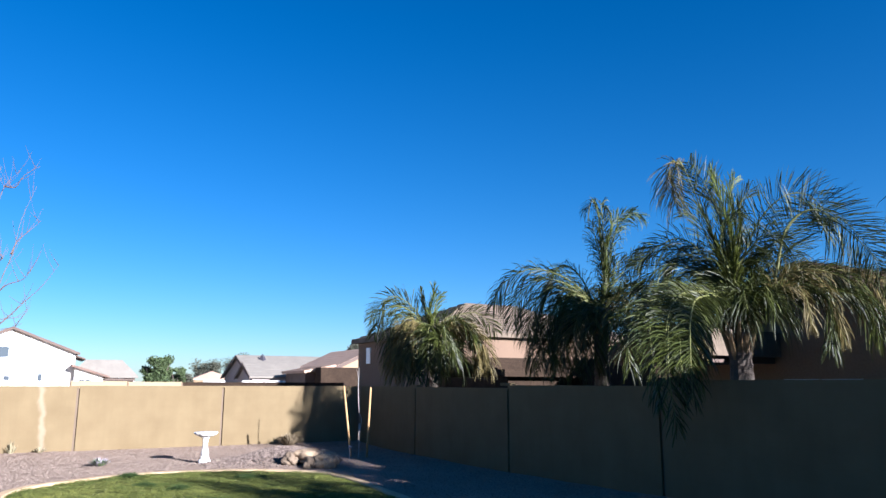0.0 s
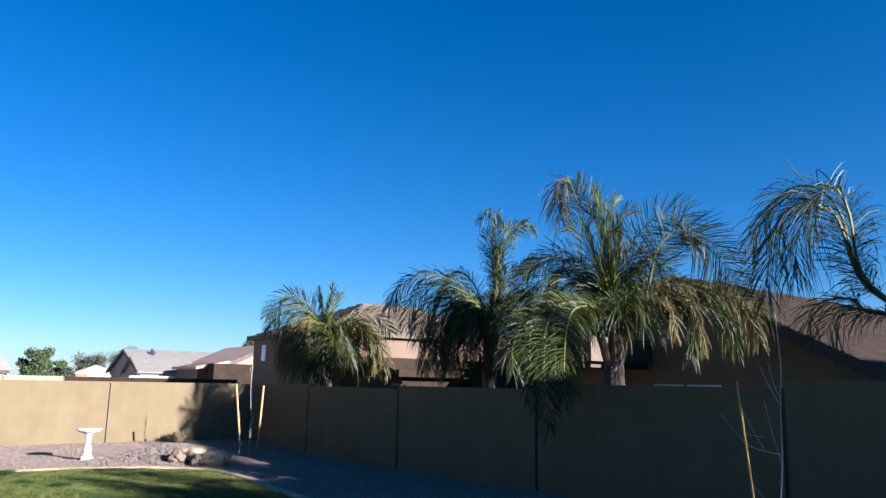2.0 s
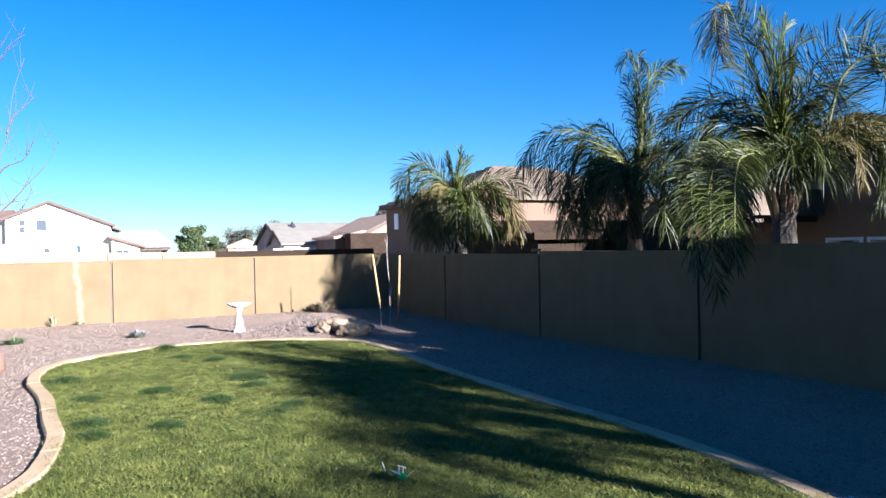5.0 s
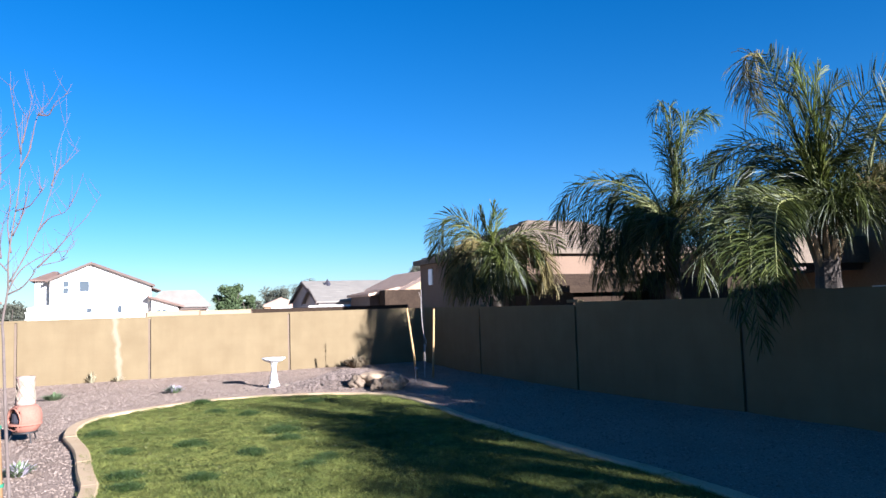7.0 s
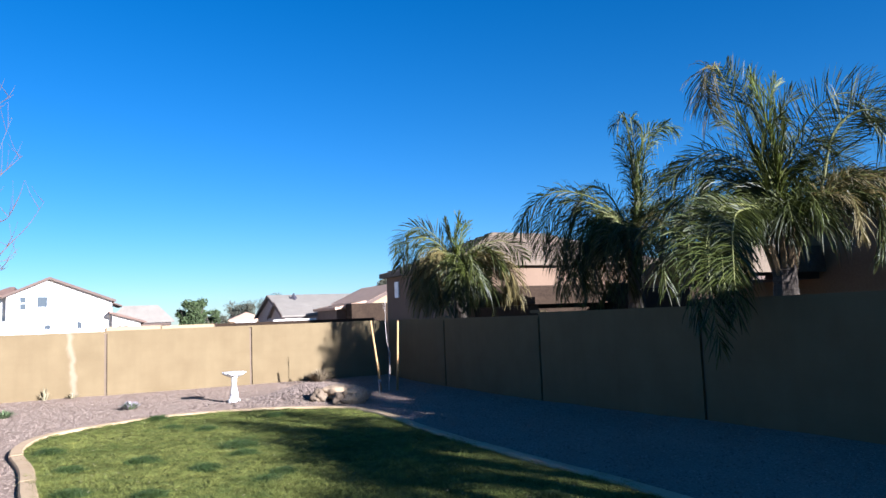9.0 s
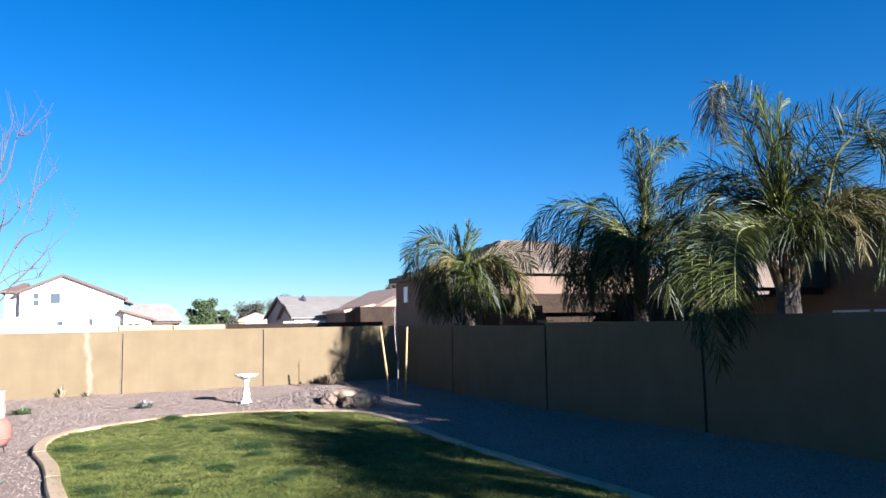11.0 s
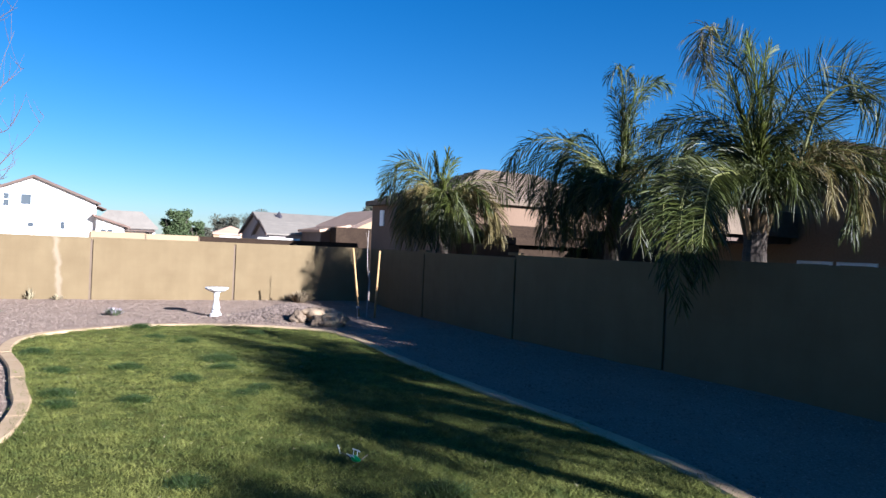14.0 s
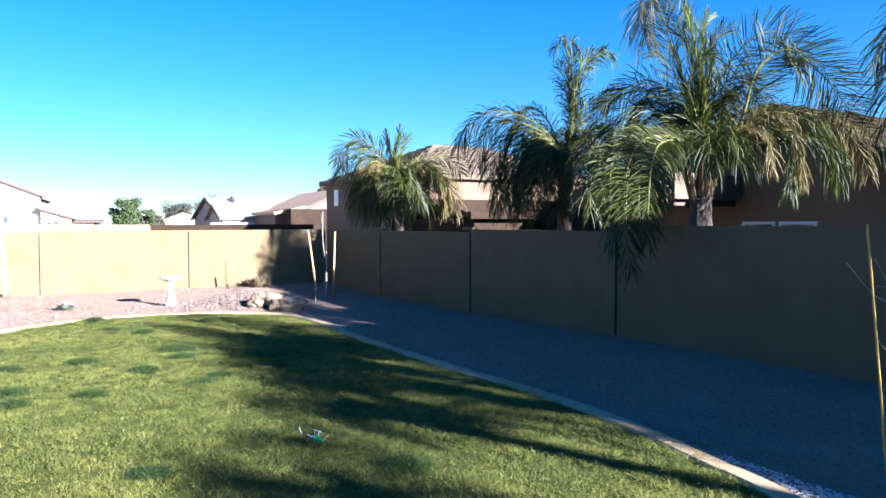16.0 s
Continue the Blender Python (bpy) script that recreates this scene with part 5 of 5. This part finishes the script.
limb([(-0, 1.79, 0), (-0.08, 1.8, 0.03), (-0.17, 1.96, 0.05), (-0.26, 2.13, 0.08), (-0.29, 2.32, 0.1)])
limb([(0.07, 2.61, 0), (0.14, 2.78, 0.05), (0.19, 3, 0.1), (0.2, 3.13, 0.15)])
limb([(0.06, 2.45, 0), (0.03, 2.72, -0.07), (0.05, 3, -0.13), (0.03, 3.23, -0.2)])


def stake(loc, top, r, material, label, ties=(), group="tree stakes"):
    s = thing("tree_stake", label, "stake", Matrix.Translation(loc), group)
    t = Vector(top) - Vector(loc)
    pts = [Vector((0, 0, -0.1)), t * 0.33, t * 0.66, t * 0.985, t]
    part("pole", tube(bmesh.new(), pts, [r * 1.05, r, r, r * 0.97, r * 0.8], 12), material, s, smooth=True)
    for z in ties:
        c = t * (z / t.z)
        part("tie", tube(bmesh.new(), [c - Vector((0, 0, 0.014)), c + Vector((0, 0, 0.014))], r * 1.18, 12), TIE, s, "green plastic tie band")
    return s


stake((-4.72, 6.56, 0), (-4.83, 6.56, 1.82), 0.043, STAKE, "round tan wooden stake with green tie bands", (0.33, 0.85, 1.3, 1.74))
stake((-4.93, 6.82, 0), (-5.0, 6.78, 1.85), 0.024, STAKE, "thin tan wooden stake behind the trunk", (1.7,))
rb = part("ribbon", tube(bmesh.new(), [(-4.83, 6.6, 1.02), (-4.86, 6.58, 0.95), (-4.85, 6.6, 0.86)], [0.012, 0.02, 0.008], 6), RIBBON)
tagged(rb, "short blue ribbon tied to the stake", "ribbon")
stake((-2.465, 18.79, 0), (-2.68, 18.69, 1.77), 0.027, STAKE_PALE, "leaning tan wooden stake beside a sapling in the corner")
stake((-2.05, 18.66, 0), (-1.97, 18.53, 1.74), 0.027, STAKE_PALE, "upright tan wooden stake beside a sapling in the corner")
stake((3.59, 5.0, 0), (3.45, 5.09, 1.93), 0.0095, YELLOW, "slim yellow bamboo stake in the shaded gravel")


def sapling(loc, pts, twigs, label, r=0.014):
    s = thing("sapling", label, "sapling", Matrix.Translation(loc) @ Matrix.Rotation(-math.atan2(loc[0], loc[1]), 4, "Z"))
    part("stem", branch(bmesh.new(), pts, r, r * 0.5), BARK_PALE, s, smooth=True)
    for tw in twigs:
        part("twig", branch(bmesh.new(), tw, r * 0.4, r * 0.16), BARK_PALE, s)
    return s


sapling((-2.275, 18.77, 0), [(0, -0.1, 0), (0.01, 0.3, 0), (0.02, 0.62, 0), (0.06, 0.92, 0), (0.0, 1.13, 0), (-0.04, 1.64, 0), (-0.03, 2.25, 0)], [[(-0.03, 1.95, 0), (-0.07, 2.08, 0), (-0.09, 2.2, 0)]],
        "thin pale sapling near the wall corner", 0.015)
sapling((3.48, 4.7, 0), [(-0.03, -0.1, 0), (0.0, 0.42, 0), (0.05, 0.92, 0), (0.09, 1.37, 0), (0.1, 1.75, 0), (0.12, 2.07, 0), (0.1, 2.5, 0)],
        [[(0.08, 1.29, 0), (0.06, 1.39, 0.02), (0.02, 1.57, 0.03), (-0.02, 1.79, 0.03)], [(0.08, 1.36, 0), (-0.07, 1.39, 0.04), (-0.16, 1.43, 0.05), (-0.23, 1.5, 0.05), (-0.35, 1.66, 0.04)],
         [(-0.04, 1.4, 0), (-0.07, 1.46, 0.04), (-0.13, 1.59, 0.07), (-0.18, 1.7, 0.07)], [(-0.04, 1.49, 0.03), (-0.11, 1.5, 0.04), (-0.17, 1.51, 0.05)],
         [(0.1, 1.8, 0), (0.06, 1.91, 0), (0.03, 2.07, 0.03)], [(0.09, 1.76, 0), (0.02, 1.91, 0.03), (-0.04, 2.07, 0.04)]],
        "thin pale leafless sapling at the edge of the shaded gravel", 0.0095)
wire = part("tie_wire", tube(bmesh.new(), spline([(3.51, 5.05, 1.1), (3.52, 4.9, 1.0), (3.53, 4.72, 0.95), (3.63, 4.62, 0.94)], 5), 0.002, 5), WIRE)
tagged(wire, "thin tie wire from the bamboo stake to the sapling", "wire")

# ---- bird bath ----
bath = thing("bird_bath", "white cast-stone bird bath on a turned pedestal in the gravel", "bird bath", Matrix.Translation((-5.68, 17.15, 0.0)))
part("foot", lathe([(0.14, -0.03), (0.14, 0.05), (0.125, 0.08), (0.095, 0.10), (0.105, 0.14), (0.08, 0.17)], 20), WHITE_STONE, bath, smooth=False)
part("pedestal", lathe([(0.08, 0.17), (0.095, 0.22), (0.075, 0.29), (0.058, 0.38), (0.055, 0.47), (0.07, 0.53), (0.06, 0.56), (0.10, 0.59)], 20), WHITE_STONE, bath, smooth=True)
scallop = lambda a, i: 1 + (0.035 * math.cos(a * 12) if i in (1, 2, 3) else 0)
part("bowl", lathe([(0.10, 0.59), (0.21, 0.635), (0.275, 0.69), (0.265, 0.705), (0.20, 0.665), (0.06, 0.645)], 48, scallop), WHITE_STONE, bath, "scalloped white bowl", smooth=True)
slab = part("paving_slab", boxed((-0.24, -0.13, 0.0), (0.24, 0.13, 0.045), 0.012), CAP)
tagged(slab, "small pale concrete slab beside the bird bath", "slab")
slab.matrix_basis = pose(-5.2, 17.3, 0.02, 0, 0, 12)


# ---- rocks ----
def rock(loc, size, material, label, seed, turn=0):
    bm = bmesh.new()
    bmesh.ops.create_icosphere(bm, subdivisions=4, radius=1)
    off = Vector((seed * 3.7, seed * 1.3, 0))
    for v in bm.verts:
        n1 = noise.noise(v.co * 1.1 + off) * 0.35 + noise.noise(v.co * 3.1 + off) * 0.07 + noise.noise(v.co * 7 + off) * 0.025 - max(0.0, noise.noise(v.co * 2.2 + off * 2) - 0.12) * 0.55
        q = v.co * (1 + n1)
        q.z = max(q.z, -0.55)
        v.co = Vector((q.x * size[0], q.y * size[1], q.z * size[2]))
    ob = part("boulder", bm, material, smooth=True)
    tagged(ob, label, "boulder", "boulders by the corner")
    ob.matrix_basis = pose(*loc, 0, 0, turn)
    return ob


for x, y, up, size, shade, label, seed, turn in (
        (-3.5, 16.35, 0.08, (0.2, 0.19, 0.17), BOULDER_DARK, "small dark boulder at the foot of the gravel mound", 1, 20),
        (-3.18, 16.5, 0.14, (0.36, 0.28, 0.2), BOULDER, "wide tan slab of rock on the gravel mound", 2, -12),
        (-3.0, 16.16, 0.08, (0.2, 0.17, 0.16), BOULDER_DARK, "dark rounded boulder at the lawn's end", 3, 40),
        (-2.72, 16.25, 0.1, (0.3, 0.25, 0.22), BOULDER, "rounded tan boulder at the shade's edge", 4, 10),
        (-2.75, 16.68, 0.16, (0.34, 0.2, 0.15), BOULDER, "pale flat rock behind the rounded boulder", 6, -20)):
    rock((x, y, gravel_height(x, y) + up), size, shade, label, seed, turn)
fl = part("landscape_light", tube(tube(bmesh.new(), [(0, 0, -0.05), (0, 0, 0.3)], 0.012, 6), [(0, 0, 0.28), (0.015, -0.02, 0.33)], [0.03, 0.045], 10), WIRE)
tagged(fl, "small pale landscape light on a short stem", "garden light")
fl.location = (-2.35, 17.6, 0.03)

# ---- chiminea ----
chim = thing("chiminea", "terracotta chiminea with a whitened stack on an iron stand", "chiminea", Matrix.Translation((-7.38, 10.7, gravel_height(-7.38, 10.7))) @ Matrix.Rotation(radians(56), 4, "Z") @ Matrix.Diagonal((0.93, 0.93, 1.06, 1)))
prof = [(0.10, 0.12), (0.17, 0.15), (0.225, 0.22), (0.245, 0.30), (0.245, 0.38), (0.225, 0.45), (0.18, 0.50), (0.135, 0.53)]
bm = lathe(prof, 36)
kill = [f for f in bm.faces if (f.calc_center_median() - Vector((-0.24, -0.03, 0.33))).length < 0.18 or len(f.verts) > 8]
bmesh.ops.delete(bm, geom=kill, context="FACES")
body = part("body", bm, TERRA, chim, smooth=True)
sol = body.modifiers.new("thickness", "SOLIDIFY")
sol.thickness = 0.022
part("hearth", lathe([(0.08, 0.16), (0.16, 0.20), (0.205, 0.30), (0.195, 0.40), (0.12, 0.48)], 20), SOOT, chim, "sooty black inside")
part("band", lathe([(0.232, 0.235), (0.25, 0.245), (0.25, 0.262), (0.238, 0.27)], 36), TERRA, chim)
knob = lambda a, i: 1 + 0.05 * math.sin(a * 7 + i * 1.9) * (1 if 0 < i < 9 else 0)
part("chimney_neck", lathe([(0.15, 0.52), (0.148, 0.56), (0.136, 0.62), (0.128, 0.66), (0.124, 0.70), (0.122, 0.74), (0.124, 0.78), (0.127, 0.82), (0.131, 0.86), (0.142, 0.885), (0.142, 0.915), (0.085, 0.915), (0.08, 0.7)], 32, knob), TERRA_PALE, chim, "terracotta neck", smooth=True)
for k in range(7):
    for turn in (-1, 1):
        coil = []
        for i in range(9):
            a = 2 * math.pi * k / 7 + turn * i * 0.2
            z = 0.585 + 0.035 * i
            r = 0.147 - 0.02 * min(1, (z - 0.57) / 0.15) + 0.003
            coil.append((r * math.cos(a), r * math.sin(a), z))
        part("lattice_strip", tube(bmesh.new(), coil, 0.008, 5), CAP, chim, "whitened lattice strip on the neck")
lip = []
for k in range(25):
    a = 2 * math.pi * k / 24
    y, z = -0.03 + 0.165 * math.cos(a), 0.33 + 0.155 * math.sin(a)
    r = next(r0 + (r1 - r0) * (z - z0) / (z1 - z0) for (r0, z0), (r1, z1) in zip(prof, prof[1:]) if z0 <= z <= z1)
    lip.append(Vector((-math.sqrt(max(r * r - y * y, 0.0)), y, z)))
part("mouth_rim", tube(bmesh.new(), lip, 0.013, 8), TERRA, chim, "pale raised rim of the mouth", smooth=True)
part("ring", lathe([(0.17, 0.125), (0.185, 0.13), (0.185, 0.15), (0.17, 0.155)], 24), IRON, chim)
for k in range(3):
    a = 2 * math.pi * k / 3 + 0.5
    o = Vector((math.cos(a), math.sin(a), 0))
    part("leg", tube(bmesh.new(), [o * 0.175 + Vector((0, 0, 0.15)), o * 0.21 + Vector((0, 0, 0.08)), o * 0.25 + Vector((0, 0, -0.01))], 0.011, 6), IRON, chim)


# ---- small plants in the gravel ----
def plant(loc, r, h, leaf, label, seed, count=130, flowers=None):
    p = thing("garden_plant", label, "plant", Matrix.Translation((loc[0], loc[1], gravel_height(loc[0], loc[1]))))
    rg = random.Random(seed)
    for nm, mt, cnt, up in (("foliage", leaf, count, 1.0), ("flowers", flowers, count // 2, 1.15)):
        if mt is None:
            continue
        bm = bmesh.new()
        for k in range(cnt):
            a, t = rg.uniform(0, 6.28), math.sqrt(rg.random())
            o = Vector((math.cos(a), math.sin(a), 0)) * r * t
            tip = o * 1.25 + Vector((0, 0, h * up * rg.uniform(0.5, 1.0) * (1.1 - 0.6 * t)))
            b0 = o * 0.35
            w = Vector((-math.sin(a), math.cos(a), 0)) * rg.uniform(0.008, 0.016)
            mid = b0.lerp(tip, 0.6) + Vector((0, 0, h * 0.1))
            q = [bm.verts.new(b0 - w * 0.4), bm.verts.new(b0 + w * 0.4), bm.verts.new(mid + w), bm.verts.new(mid - w), bm.verts.new(tip)]
            bm.faces.new(q[:4])
            bm.faces.new((q[3], q[2], q[4]))
        part(nm, bm, mt, p)
    return p


plant((-10.1, 15.5), 0.28, 0.22, HERB, "small grey-green shrub in the gravel", 1, 160)
plant((-7.8, 16.45), 0.24, 0.22, HERB, "low mauve-flowered plant in the gravel", 2, 120, LAVENDER)
plant((-5.85, 8.4), 0.2, 0.2, HERB, "low mauve-flowered plant beside the tree", 3, 140, LAVENDER)
plant((-6.3, 7.6), 0.16, 0.14, HERB, "low mauve-flowered plant in the gravel", 4, 90, LAVENDER)
plant((-10.9, 18.3), 0.15, 0.4, DRY, "dry straggly plant at the foot of the wall", 5, 34)
plant((-10.3, 18.5), 0.2, 0.2, DRY, "dry low plant at the foot of the wall", 6, 36)
plant((-4.6, 21.35), 0.42, 0.45, BRUSH, "dry brown brush at the foot of the wall", 7, 260)
plant((-4.3, 6.2), 0.1, 0.08, DRY, "dry sprig at the foot of the stake", 8, 40)

# ---- model helicopter on the lawn ----
heli = thing("model_helicopter", "small green, white and black model helicopter tipped over on the lawn", "model helicopter", Matrix.Translation((-0.72, 6.1, 0.11)) @ Matrix.Scale(0.68, 4) @ Matrix.Rotation(radians(140), 4, "Z") @ Matrix.Rotation(radians(158), 4, "X"))
bm = bmesh.new()
bmesh.ops.create_uvsphere(bm, u_segments=20, v_segments=12, radius=1)
for v in bm.verts:
    t = (1 - v.co.x) / 2
    v.co = Vector((v.co.x * 0.085 - 0.03, v.co.y * 0.04 * (1.1 - 0.5 * t), v.co.z * 0.05 * (1.1 - 0.45 * t) + 0.03))
part("canopy", bm, GREEN_SHELL, heli, "bright green canopy", smooth=True)
bm = bmesh.new()
bmesh.ops.create_uvsphere(bm, u_segments=16, v_segments=10, radius=1)
for v in bm.verts:
    v.co = Vector((v.co.x * 0.035 + 0.045, v.co.y * 0.03, v.co.z * 0.034 + 0.026))
part("body", bm, BLACK_SHELL, heli, "black body behind the canopy", smooth=True)
part("tail_boom", tube(bmesh.new(), [(0.05, 0, 0.035), (0.27, 0, 0.0)], [0.008, 0.005], 8), BLACK_SHELL, heli)
part("tail_fin", boxed((0.255, -0.003, -0.1), (0.275, 0.003, 0.03), 0.001), WHITE_SHELL, heli, "white tail fin")
part("tail_rotor", boxed((0.262, 0.008, -0.03), (0.27, 0.011, 0.05), 0.001), BLACK_SHELL, heli)
part("mast", tube(bmesh.new(), [(0, 0, 0.06), (0, 0, 0.115)], 0.005, 8), BLACK_SHELL, heli)
for sgn in (-1, 1):
    bm = boxed((-0.012, 0.02 * sgn if sgn > 0 else -0.21, 0.108), (0.012, 0.21 if sgn > 0 else -0.02, 0.111), 0.001)
    bmesh.ops.recalc_face_normals(bm, faces=bm.faces[:])
    part("rotor_blade", bm, CAP, heli, "greyish rotor blade")
    part("skid", tube(bmesh.new(), spline([(-0.075, 0.055 * sgn, -0.045), (-0.06, 0.055 * sgn, -0.06), (0.06, 0.055 * sgn, -0.06)], 4), 0.006, 6), WHITE_SHELL, heli)
    for x in (-0.035, 0.035):
        part("strut", tube(bmesh.new(), [(x, 0.02 * sgn, 0.005), (x, 0.055 * sgn, -0.06)], 0.005, 6), WHITE_SHELL, heli)
